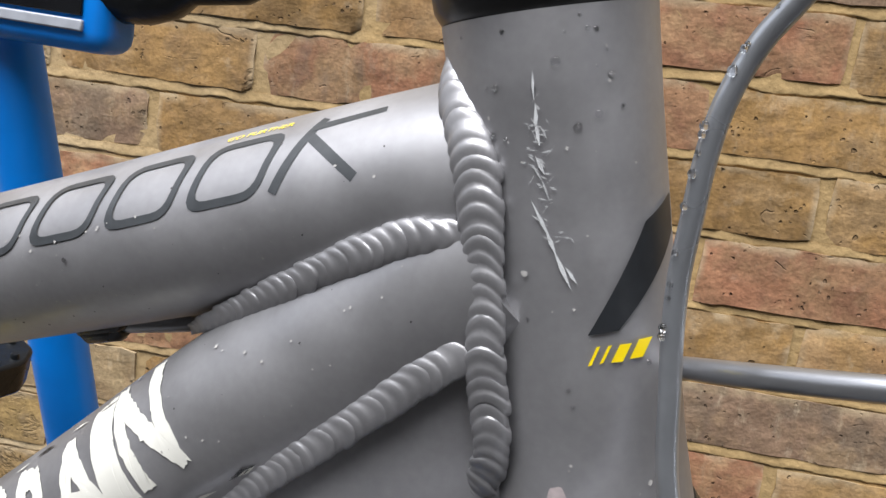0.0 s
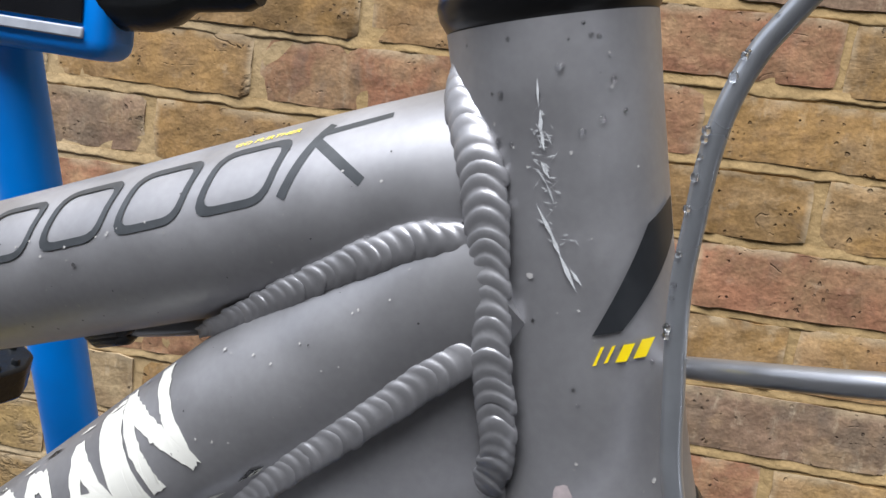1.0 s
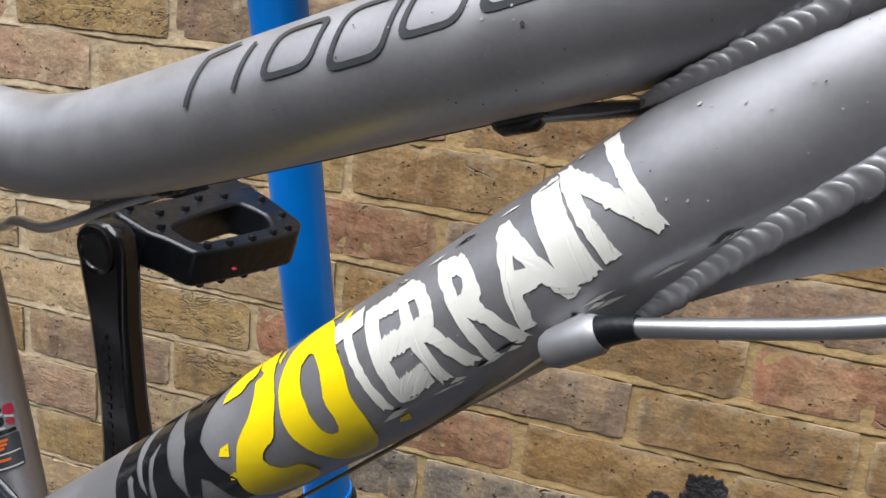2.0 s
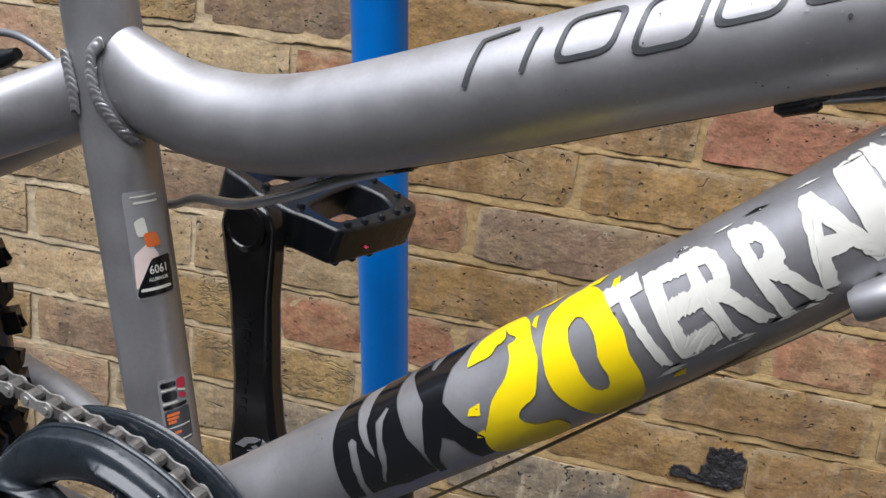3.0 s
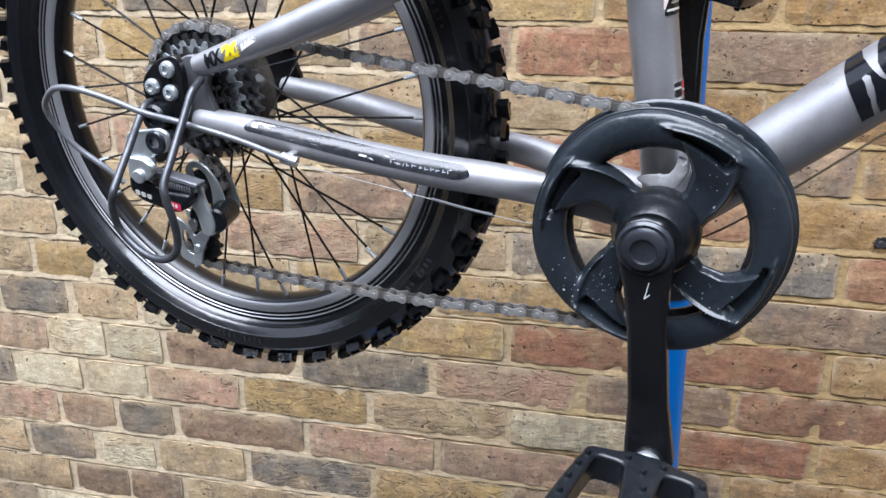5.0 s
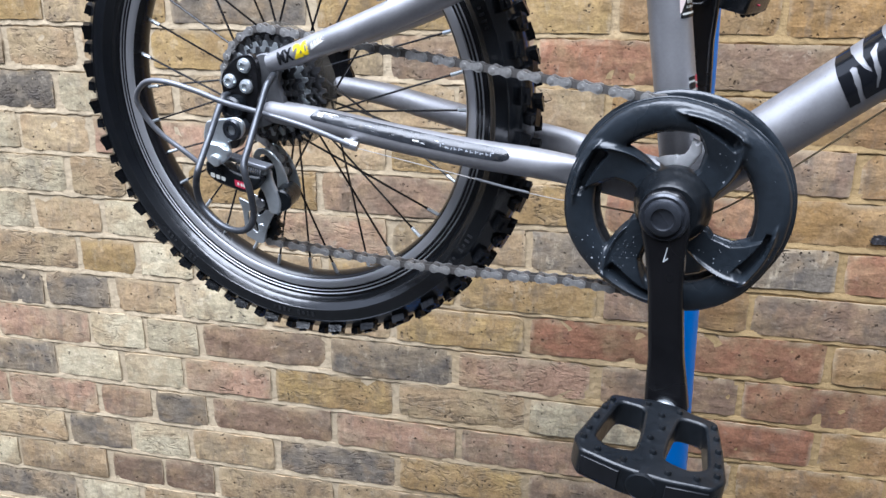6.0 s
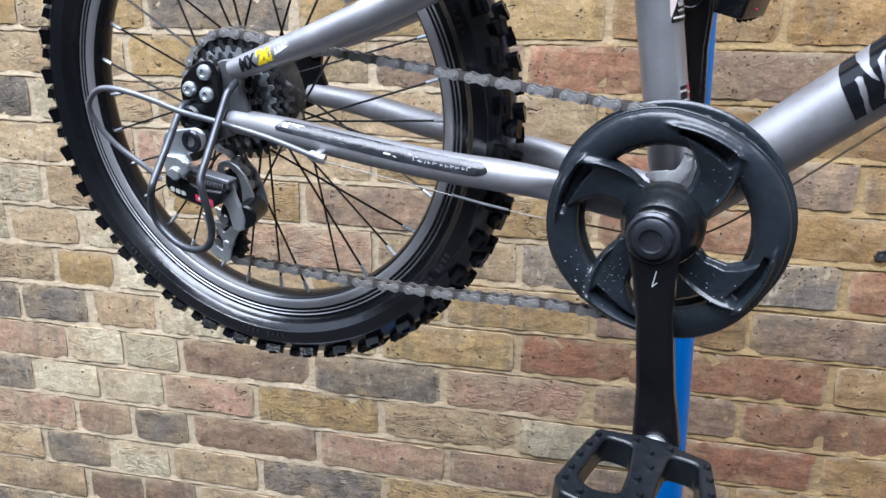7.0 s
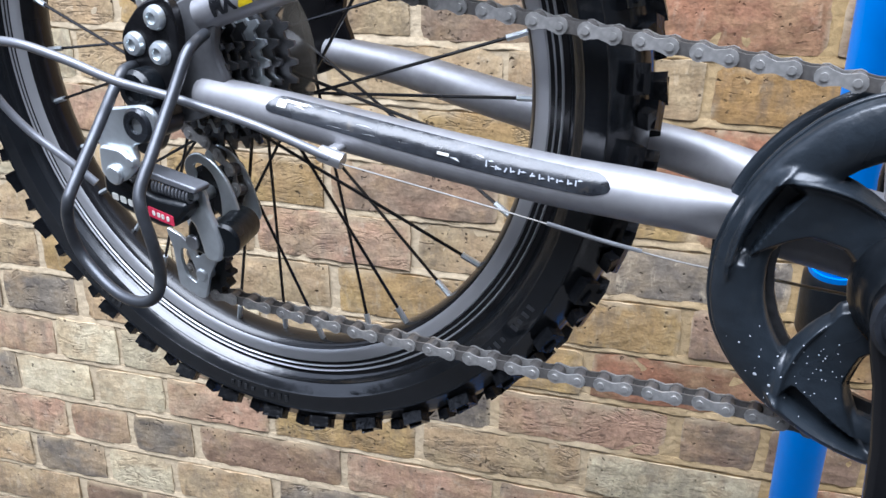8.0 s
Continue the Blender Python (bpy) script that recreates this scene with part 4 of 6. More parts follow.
for u, z, r in ((-0.3745, -0.0090, 0.0165), (-0.3840, -0.0640, 0.0165)):
    bm = gear(r, 11, -0.0430, -0.0500, 0.003, 0, 0.0034)
    bmesh.ops.translate(bm, vec=(u, 0, z), verts=bm.verts)
    part("jockey_wheel", bm, M_BLACK, der, "black plastic jockey wheel", angle=25)
    turned("pulley_bolt", (u, -0.0560, z), (0, -1, 0), [(0.0045, -0.018), (0.0045, 0.0016), (0.0032, 0.0026)], M_STEEL, der, seg=20)

gl = [(-0.345, -0.070, 0.089), (-0.3365, -0.088, 0.0880), (-0.3350, -0.0965, 0.0840), (-0.3345, -0.108, 0.0700), (-0.3335, -0.120, 0.0565), (-0.3320, -0.133, 0.0425), (-0.3310, -0.1440, 0.0300), (-0.3285, -0.1475, 0.0210), (-0.3255, -0.147, 0.0040), (-0.3265, -0.1445, -0.0130), (-0.3300, -0.1460, -0.0245), (-0.3400, -0.1465, -0.0300), (-0.3550, -0.1455, -0.0300), (-0.3710, -0.1430, -0.0240), (-0.3830, -0.1420, -0.0125), (-0.3825, -0.1455, 0.0040), (-0.3785, -0.1470, 0.0165), (-0.3785, -0.1420, 0.0240), (-0.3810, -0.121, 0.0440), (-0.3855, -0.095, 0.0670), (-0.3880, -0.085, 0.0710), (-0.389, -0.074, 0.070)]
tube("derailleur_guard", gl, 0.0030, M_RUST, bike, "scuffed grey wire guard hooped round the derailleur", seg=12, steps=6)

# welds: overlapping scales along a line, uneven in width and height
def weld(name, pts, radii, pitch, out=(0, -1, 0), m=None, rise=0.46):
    base = smooth_path(pts, 10)
    c = np.r_[0, np.cumsum([(b - a).length for a, b in zip(base, base[1:])])]
    count = int(c[-1] / pitch)
    ts = np.linspace(0, c[-1], count * 8 + 1)
    arr = np.array([tuple(p) for p in base])
    line = [V(*[np.interp(x, c, arr[:, k]) for k in range(3)]) for x in ts]
    rg = random.Random(len(pts) * 7 + count)
    swell = [rg.uniform(0.92, 1.08) for _ in range(count + 2)]
    wander = [rg.uniform(-0.07, 0.07) for _ in range(count + 2)]
    tilt = [rg.uniform(0.75, 1.25) for _ in range(count + 2)]
    bm = bmesh.new()
    rings = []
    for i, x in enumerate(ts):
        j = int(x / pitch)
        f = (x / pitch) % 1.0
        at = float(np.interp(x, np.linspace(0, c[-1], len(radii)), radii))
        # each scale is low where the next covers it and full at its own front
        full = 0.86 + 0.16 * math.sin(math.pi * f ** 0.65)
        t = (line[min(i + 1, len(ts) - 1)] - line[max(i - 1, 0)]).normalized()
        o = Vector(out)
        o = (o - t * o.dot(t)).normalized()
        b = t.cross(o)
        wide = at * swell[j] * (0.96 + 0.05 * math.sin(math.pi * f))
        ring = []
        for k in range(20):
            a = 2 * math.pi * k / 20
            lag = pitch * 0.95 * tilt[j] * (1 - math.sin(a) ** 2)
            ring.append(bm.verts.new(line[i] + at * full * swell[j] * rise * math.cos(a) * o + wide * (math.sin(a) + wander[j]) * b - t * lag))
        rings.append(ring)
    for r0, r1 in zip(rings, rings[1:]):
        for k in range(20):
            bm.faces.new((r0[k], r0[(k + 1) % 20], r1[(k + 1) % 20], r1[k]))
    bm.faces.new(rings[0])
    bm.faces.new(rings[-1])
    return part(name, bm, m or M_WELD, bike, "rippled weld bead", angle=75)


weld("head_weld", [V(0.3632, -0.0110, 0.3605), V(0.3648, -0.0150, 0.3545), V(0.3690, -0.0190, 0.3475), V(0.3722, -0.0215, 0.3425), V(0.3752, -0.0230, 0.3350), V(0.3768, -0.0240, 0.3273), V(0.3785, -0.0242, 0.3178), V(0.3800, -0.0242, 0.3079), V(0.3813, -0.0240, 0.2978), V(0.3831, -0.0233, 0.2880), V(0.3842, -0.0225, 0.2780), V(0.3834, -0.0192, 0.2685), V(0.3790, -0.0140, 0.2612), V(0.3740, -0.0050, 0.2575)], [0.0022, 0.0046, 0.0052, 0.0050, 0.0049, 0.0048, 0.0047, 0.0045, 0.0040, 0.0032], 0.0034)
weld("tube_weld", [V(0.3715, -0.0230, 0.3240), V(0.3656, -0.0232, 0.3228), V(0.3578, -0.0228, 0.3198), V(0.3497, -0.0224, 0.3156), V(0.3380, -0.0212, 0.3088), V(0.3267, -0.0192, 0.3015), V(0.3155, -0.0165, 0.2941), V(0.3029, -0.0125, 0.2864), V(0.2935, -0.0080, 0.2802)], [0.0044, 0.0046, 0.0044, 0.0041, 0.0038, 0.0034, 0.0026, 0.0016], 0.0033)
weld("gusset_weld", [V(0.3745, -0.0236, 0.2968), V(0.3709, -0.0243, 0.2942), V(0.3640, -0.0249, 0.2880), V(0.3558, -0.0252, 0.2793), V(0.3446, -0.0252, 0.2687), V(0.3330, -0.0248, 0.2580), V(0.3222, -0.0238, 0.2470), V(0.3095, -0.0218, 0.2325), V(0.3010, -0.0180, 0.2235)], [0.0046, 0.0048, 0.0045, 0.0042, 0.0040, 0.0038, 0.0034, 0.0022], 0.0034)
weld("seat_weld", [V(-0.0246, -0.0139, 0.2548), V(-0.0271, -0.0157, 0.2504), V(-0.0275, -0.0163, 0.2423), V(-0.0263, -0.0163, 0.2350), V(-0.0230, -0.0154, 0.2275), V(-0.0180, -0.0129, 0.2197), V(-0.0139, -0.0090, 0.2137), V(-0.0118, -0.0040, 0.2105)], [0.0028, 0.0032, 0.0032, 0.0034, 0.0036, 0.0036, 0.0034], 0.0029)
weld("stay_weld", [V(-0.0414, -0.0172, 0.2480), V(-0.0401, -0.0172, 0.2438), V(-0.0387, -0.0172, 0.2376), V(-0.0376, -0.0172, 0.2307), V(-0.0368, -0.0172, 0.2224)], [0.0026, 0.0032, 0.0032, 0.0028], 0.0029)
weld("shell_weld", [V(-0.006, -0.037, 0.0335), V(0.004, -0.040, 0.0335), V(0.011, -0.0430, 0.0370), V(0.0150, -0.0455, 0.0430), V(0.0172, -0.0475, 0.0500), V(0.0180, -0.0490, 0.0560)], [0.0044, 0.0064, 0.0058, 0.0050, 0.0046, 0.0036], 0.0070, m=M_LUG, rise=0.30)

# gusset under the down tube
bm = bmesh.new()
rows = []
for u, zt, zb, w in ((0.298, 0.226, 0.2200, 0.010), (0.312, 0.237, 0.2310, 0.0165), (0.329, 0.2535, 0.2418, 0.0195), (0.345, 0.269, 0.2492, 0.0205), (0.360, 0.284, 0.2548, 0.0202), (0.375, 0.298, 0.2582, 0.0188), (0.390, 0.305, 0.2605, 0.0150)):
    ring = []
    for f in np.linspace(0, 1, 13):
        a = math.pi * f
        y = -w * math.cos(a)
        flat = min(1.0, 1.9 * math.sin(a) ** 0.6)
        z = zt + (zb - zt) * flat
        ring.append(bm.verts.new((u, y if 0.18 < f < 0.82 else math.copysign(w, y), z)))
    rows.append(ring)
for r0, r1 in zip(rows, rows[1:]):
    for k in range(12):
        bm.faces.new((r0[k], r0[k + 1], r1[k + 1], r1[k]))
for r0 in (rows[0], rows[-1]):
    bm.faces.new(r0)
part("gusset", bm, M_PAINT, bike, "grey reinforcing gusset under the down tube", angle=60)

# headset and fork
turned("headset_cup", HEAD_TOP, UPH, [(0.0205, -0.002), (0.0238, 0.0005), (0.0250, 0.0030), (0.0252, 0.0060), (0.0246, 0.0080), (0.0232, 0.0095), (0.0244, 0.0120), (0.0246, 0.0210), (0.0225, 0.0230), (0.016, 0.0240), (0.016, 0.05), (0.012, 0.051)], M_GLOSS, bike, "black headset cup above the head tube", seg=56)
turned("lower_cup", HEAD_BOT, UPH, [(0.016, -0.0180), (0.0245, -0.0175), (0.0250, -0.0145), (0.0262, -0.0130), (0.0266, -0.0020), (0.0250, 0.0015), (0.018, 0.0015)], M_BLACK, bike, seg=56)
fork = new("fork")
fork.parent = bike
fork["label"] = "black suspension fork below the head tube"
F0 = HEAD_BOT - UPH * 0.019
bm = bmesh.new()
got = block(bm, F0 - UPH * 0.030, (0.048, 0.135, 0.034), Matrix.Rotation(math.atan2(UPH.x, UPH.z), 4, "Y"))
part("fork_crown", bm, M_GLOSS, fork, bevel=0.011, segs=4)
for s in (-1, 1):
    tube("stanchion", [F0 - UPH * 0.030 + V(0.006, s * 0.052, 0), F0 - UPH * 0.11 + V(0.006, s * 0.052, 0)], 0.0140, M_STEEL, fork, seg=32)
    tube("lower_leg", [F0 - UPH * 0.085 + V(0.006, s * 0.052, 0), F0 - UPH * 0.09 + V(0.006, s * 0.052, 0), F0 - UPH * 0.33 + V(0.006, s * 0.052, 0)], [0.017, 0.0195, 0.0175], M_GLOSS, fork, seg=32)

# cables
def cable(name, pts, r, m, label, seg=10, steps=8):
    return tube(name, [V(*p) for p in pts], r, m, bike, label, seg=seg, steps=steps)


cable("front_brake_cable", [(0.470, -0.056, 0.435), (0.445, -0.048, 0.400), (0.4289, -0.043, 0.3760), (0.4242, -0.042, 0.3684), (0.4210, -0.042, 0.3595), (0.4195, -0.042, 0.3500), (0.4190, -0.042, 0.3393), (0.4186, -0.042, 0.3290), (0.4193, -0.042, 0.3178), (0.4206, -0.042, 0.3072), (0.4219, -0.042, 0.2962), (0.4238, -0.042, 0.2870), (0.4290, -0.041, 0.2700), (0.438, -0.038, 0.2500), (0.450, -0.032, 0.225)], 0.0021, M_SILVER, "grey brake cable housing looping past the head tube")
cable("gear_cable_housing", [(0.3020, -0.0330, 0.2285), (0.3300, -0.0350, 0.2365), (0.3530, -0.0360, 0.2435), (0.3830, -0.0370, 0.2545), (0.4110, -0.0380, 0.2640), (0.4400, -0.040, 0.2770), (0.475, -0.045, 0.300), (0.52, -0.05, 0.35)], 0.0026, M_HOUSING, "grey gear cable housing")
cable("rear_brake_cable", [(0.2560, 0.002, 0.2705), (0.2760, 0.004, 0.2745), (0.3000, 0.012, 0.2775), (0.335, 0.036, 0.274), (0.380, 0.040, 0.2780), (0.4080, 0.022, 0.2875), (0.4300, -0.015, 0.3035), (0.4560, -0.033, 0.3135), (0.50, -0.045, 0.325), (0.54, -0.05, 0.36)], 0.0026, M_HOUSING, "grey brake cable housing behind the head tube")
cable("rear_brake_housing", [(-0.0577, 0.022, 0.1808), (-0.0480, 0.0235, 0.1740), (-0.0200, 0.0225, 0.1745), (0.0050, 0.014, 0.1845), (0.0345, 0.006, 0.1893), (0.0620, 0.000, 0.1994), (0.0870, -0.002, 0.2110), (0.1050, -0.002, 0.2185), (0.116, -0.002, 0.2225)], 0.0025, M_HOUSING, "grey brake cable housing under the top tube")
cable("brake_cable_wire", [(0.116, -0.002, 0.2225), (0.157, -0.001, 0.2362), (0.2100, 0.0, 0.2545), (0.2560, 0.002, 0.2705)], 0.0011, M_RUST, "thin brake cable wire", seg=6)
for u, z, w in ((0.117, 0.2250, 0.014), (0.2575, 0.2735, 0.017)):
    bm = bmesh.new()
    block(bm, (u, 0, z), (w, 0.009, 0.0085), pose(0, 0, 0, 0, -19, 0))
    part("cable_clip", bm, M_BLACK, bike, "black cable stop under the top tube", bevel=0.002)
tube("cable_clip", [V(0.2500, 0.001, 0.2690), V(0.2520, 0.001, 0.2692), V(0.2615, 0.002, 0.2722), V(0.2635, 0.002, 0.2728)], [0.0036, 0.0052, 0.0054, 0.0040], M_BLACK, bike, "black cable stop under the top tube", seg=18)
cable("gear_wire", [(0.2870, -0.0312, 0.2172), (0.2690, -0.0235, 0.1970), (0.2475, -0.0155, 0.1755), (0.2304, -0.0105, 0.1582), (0.1722, -0.0100, 0.1045), (0.1123, -0.0090, 0.0513), (0.050, -0.004, -0.004), (0.015, -0.006, -0.0225), (-0.02, -0.014, -0.0215), (-0.06, -0.034, -0.0110)], 0.0008, M_WIRE, "brass-tinted gear cable under the down tube", seg=6)
cable("gear_wire", [(-0.06, -0.034, -0.0110), (-0.105, -0.046, -0.004), (-0.19, -0.062, 0.0150), (-0.2605, -0.0795, 0.0325)], 0.00040, M_DULL, "bare gear cable along the chain stay", seg=6)
cable("cable_sleeve", [(-0.115, -0.0482, -0.0016), (-0.135, -0.0522, 0.0026), (-0.160, -0.0563, 0.0084)], 0.0011, M_HOUSING, "thin grey sleeve on the gear cable", seg=8)
tube("cable_stop", [V(0.2850, -0.0310, 0.2165), V(0.2870, -0.0312, 0.2178), V(0.2975, -0.0322, 0.2252), V(0.2990, -0.0323, 0.2262)], [0.0046, 0.0055, 0.0055, 0.0046], M_PAINT, bike, "silver barrel cable stop", seg=24)
tube("cable_stop_boot", [V(0.2985, -0.0323, 0.2260), V(0.3020, -0.0327, 0.2280), V(0.3080, -0.0334, 0.2304)], [0.0044, 0.0040, 0.0032], M_BLACK, bike, seg=16)
bm = bmesh.new()
block(bm, (0.2895, -0.0265, 0.2225), (0.012, 0.012, 0.006), pose(0, 0, 0, 0, -39, 0))
part("stop_bracket", bm, M_PAINT, bike, bevel=0.0015)
tube("cable_stop", [V(-0.2605, -0.0775, 0.0330), V(-0.2725, -0.0790, 0.0364)], 0.0044, M_ALU, bike, "silver cable stop on the chain stay", seg=20)
bm = bmesh.new()
block(bm, (-0.2680, -0.0715, 0.0372), (0.007, 0.010, 0.0036))
part("stop_bracket", bm, M_PAINT, bike, bevel=0.0015)
cable("gear_housing_loop", [(-0.2660, -0.0805, 0.0352), (-0.3042, -0.0900, 0.0504), (-0.3425, -0.1000, 0.0622), (-0.3672, -0.1130, 0.0716), (-0.3901, -0.1200, 0.0813), (-0.4151, -0.1250, 0.0886), (-0.4367, -0.1250, 0.0884), (-0.4517, -0.1220, 0.0796), (-0.4575, -0.1200, 0.0687), (-0.4540, -0.1150, 0.0525), (-0.4431, -0.1100, 0.0365), (-0.4241, -0.1050, 0.0210), (-0.4110, -0.1000, 0.0075)], 0.0024, M_LOOP, "grey gear cable housing looping to the derailleur")

# rear brake above the seat stays
brake = new("rear_brake")
brake.parent = bike
brake["label"] = "silver and black rim brake on the seat stays"
for s in (-1, 1):
    turned("brake_boss", (-0.243, s * 0.050, 0.158), (-0.4, 0, 0.9), [(0.0075, -0.004), (0.0075, 0.012), (0.0095, 0.0135), (0.0095, 0.020), (0.006, 0.0215)], M_ALU, brake, seg=24)
    tube("brake_arm", [V(-0.248, s * 0.050, 0.176), V(-0.240, s * 0.047, 0.196), V(-0.222, s * 0.040, 0.232), V(-0.205, s * 0.030, 0.262)], [0.0085, 0.0075, 0.0062, 0.0055], M_ALU if s > 0 else M_BLACK, brake, seg=14, steps=4, flat=0.6)
    bm = bmesh.new()
    block(bm, (-0.236, s * 0.0235, 0.186), (0.046, 0.012, 0.010), pose(0, 0, 0, 0, -52, 0))
    part("brake_pad", bm, M_BLACK, brake, bevel=0.002)
tube("noodle", [V(-0.158, 0.022, 0.235), V(-0.150, 0.022, 0.2415), V(-0.132, 0.022, 0.2455), V(-0.112, 0.022, 0.245), V(-0.090, 0.021, 0.2365), V(-0.0770, 0.021, 0.2260), V(-0.0697, 0.022, 0.2118)], 0.0021, M_LOOP, brake, "grey cable noodle", seg=10, steps=6)
tube("noodle_ferrule", [V(-0.0697, 0.022, 0.2118), V(-0.0681, 0.022, 0.2045), V(-0.0662, 0.022, 0.1951), V(-0.0631, 0.022, 0.1886), V(-0.0577, 0.022, 0.1808)], [0.0024, 0.0028, 0.0028, 0.0024, 0.0022], M_LUG, brake, "bright cable ferrule", seg=12, steps=4)
tube("link_wire", [V(-0.152, 0.02, 0.236), V(-0.140, 0.02, 0.232), V(-0.126, 0.02, 0.2325), V(-0.114, 0.02, 0.237)], [0.003, 0.0055, 0.0055, 0.003], M_BLACK, brake, seg=12, steps=4)

# ---------------------------------------------------------------- printing on the tubes
def polyline(pts):
    pts = [Vector(p) for p in pts]
    cum = np.r_[0, np.cumsum([(b - a).length for a, b in zip(pts, pts[1:])])]
    arr = np.array([tuple(p) for p in pts])

    def where(s):
        if s < 0 or s > cum[-1]:
            k = 0 if s < 0 else -1
            t = (pts[1] - pts[0] if s < 0 else pts[-1] - pts[-2]).normalized()
            return pts[k] + t * (s if s < 0 else s - cum[-1]), t
        c = V(*[np.interp(s, cum, arr[:, k]) for k in range(3)])
        e = V(*[np.interp(min(s + 0.004, cum[-1]), cum, arr[:, k]) for k in range(3)])
        b = V(*[np.interp(max(s - 0.004, 0), cum, arr[:, k]) for k in range(3)])
        return c, (e - b).normalized()
    return where


def wrap(bm, where, r, cut=0.0035):
    """Lays a flat shape, x along the tube and y round it, on the tube's skin."""
    for _ in range(5):
        long_edges = [e for e in bm.edges if abs(e.verts[0].co.y - e.verts[1].co.y) > cut or e.calc_length() > 0.012]
        if not long_edges:
            break
        bmesh.ops.subdivide_edges(bm, edges=long_edges, cuts=1)
        bmesh.ops.triangulate(bm, faces=[f for f in bm.faces if len(f.verts) > 4])
    for v in bm.verts:
        c, a = where(v.co.x)
        n = V(-a.z, 0, a.x)
        side = n.cross(a)
        if side.y > 0:
            side = -side
        rad = r(v.co.x) if callable(r) else r
        phi = v.co.y / rad
        v.co = c + rad * (side * math.cos(phi) + n * math.sin(phi))


def glyphs(text, box, weight=0.0, shear=0.0, gap=1.0):
    """The built-in letters, fitted into box = (x0, x1, y0, y1)."""
    cu = bpy.data.curves.new("letters", "FONT")
    cu.body, cu.offset, cu.shear, cu.space_character, cu.resolution_u = text, weight, shear, gap, 3
    ob = new("letters", cu)
    dg = bpy.context.evaluated_depsgraph_get()
    me = bpy.data.meshes.new_from_object(ob.evaluated_get(dg))
    bpy.data.objects.remove(ob)
    bm = bmesh.new()
    bm.from_mesh(me)
    bpy.data.meshes.remove(me)
    xs, ys = [v.co.x for v in bm.verts], [v.co.y for v in bm.verts]
    x0, x1, y0, y1 = box
    for v in bm.verts:
        v.co = ((v.co.x - min(xs)) / (max(xs) - min(xs)) * (x1 - x0) + x0, (v.co.y - min(ys)) / (max(ys) - min(ys)) * (y1 - y0) + y0, 0)
    return bm


def letter(ch, quad, weight=0.02, rough=0.0, seed=1):
    """One built-in letter drawn out to a four-cornered field, its rim worn."""
    rg = random.Random(seed)
    bm = glyphs(ch, (0, 1, 0, 1), weight)
    (ax, ay), (bx, by), (cx, cy), (dx, dy) = quad
    for _ in range(4 if rough else 0):
        long_rim = [e for e in bm.edges if len(e.link_faces) == 1 and e.calc_length() > 0.07]
        bmesh.ops.subdivide_edges(bm, edges=long_rim, cuts=1)
        bmesh.ops.triangulate(bm, faces=[f for f in bm.faces if len(f.verts) > 3])
    for v in bm.verts:
        x, y = v.co.x, v.co.y
        if rough and v.is_boundary:
            x, y = x + rg.gauss(0, rough), y + rg.gauss(0, rough)
        v.co = ((1 - y) * ((1 - x) * dx + x * cx) + y * ((1 - x) * ax + x * bx), (1 - y) * ((1 - x) * dy + x * cy) + y * ((1 - x) * ay + x * by), 0)
    return bm


def flat_shape(loops):
    bm = bmesh.new()
    edges = []
    for loop in loops:
        vs = [bm.verts.new((x, y, 0)) for x, y in loop]
        edges += [bm.edges.new((a, b)) for a, b in zip(vs, vs[1:] + vs[:1])]
    bmesh.ops.triangle_fill(bm, use_beauty=True, use_dissolve=False, edges=edges)
    return bm


def decal(name, bm, where, r, m, lift=0.00025, label=""):
    wrap(bm, where, (lambda q: r(q) + lift) if callable(r) else r + lift)
    return part(name, bm, m, bike, label, angle=80)


on_down = polyline(smooth_path(DT, 6))


def down_r(q):
    return float(np.interp(q, np.linspace(0, 0.480, 7), DT_R)) + 0.0002


def up(loop, ds=0.0010, dc=0.0045):
    return [(q + ds, c + dc) for q, c in loop]


word = (
    ("T", ((0.2720, 0.025), (0.287, 0.026), (0.2905, -0.011), (0.2755, -0.009))),
    ("E", ((0.2885, 0.023), (0.306, 0.0235), (0.304, -0.009), (0.288, -0.0105))),
    ("R", ((0.303, 0.0245), (0.3205, 0.022), (0.322, -0.0098), (0.305, -0.0105))),
    ("R", ((0.3205, 0.0235), (0.338, 0.022), (0.3395, -0.0105), (0.323, -0.0115))),
    ("A", ((0.3350, 0.0225), (0.3590, 0.022), (0.3600, -0.0065), (0.3375, -0.0085))),
    ("I", ((0.3565, 0.026), (0.3655, 0.0285), (0.3675, -0.0048), (0.357, -0.0051))),
    ("N", ((0.3655, 0.029), (0.385, 0.0295), (0.388, -0.0027), (0.3695, -0.0038))),
)
for k, (ch, quad) in enumerate(word):
    decal("letter", letter(ch, quad, 0.036, 0.012, k), on_down, down_r, M_WHITE, label="worn white capital letter")


def worn(loop, rough, seed, round_=True):
    """A letter's rim, rounded and a little ragged."""
    rg = random.Random(seed)
    if round_:
        line = smooth_path([V(x, y, 0) for x, y in loop] + [V(loop[0][0], loop[0][1], 0)], 4)[:-1]
        return [(q.x + rg.gauss(0, rough), q.y + rg.gauss(0, rough)) for q in line]
    out = []
    for (x0, y0), (x1, y1) in zip(loop, loop[1:] + loop[:1]):
        n = max(1, int(math.hypot(x1 - x0, y1 - y0) / 0.0035))
        out += [(x0 + (x1 - x0) * f / n + rg.gauss(0, rough), y0 + (y1 - y0) * f / n + rg.gauss(0, rough)) for f in range(n)]
    return out


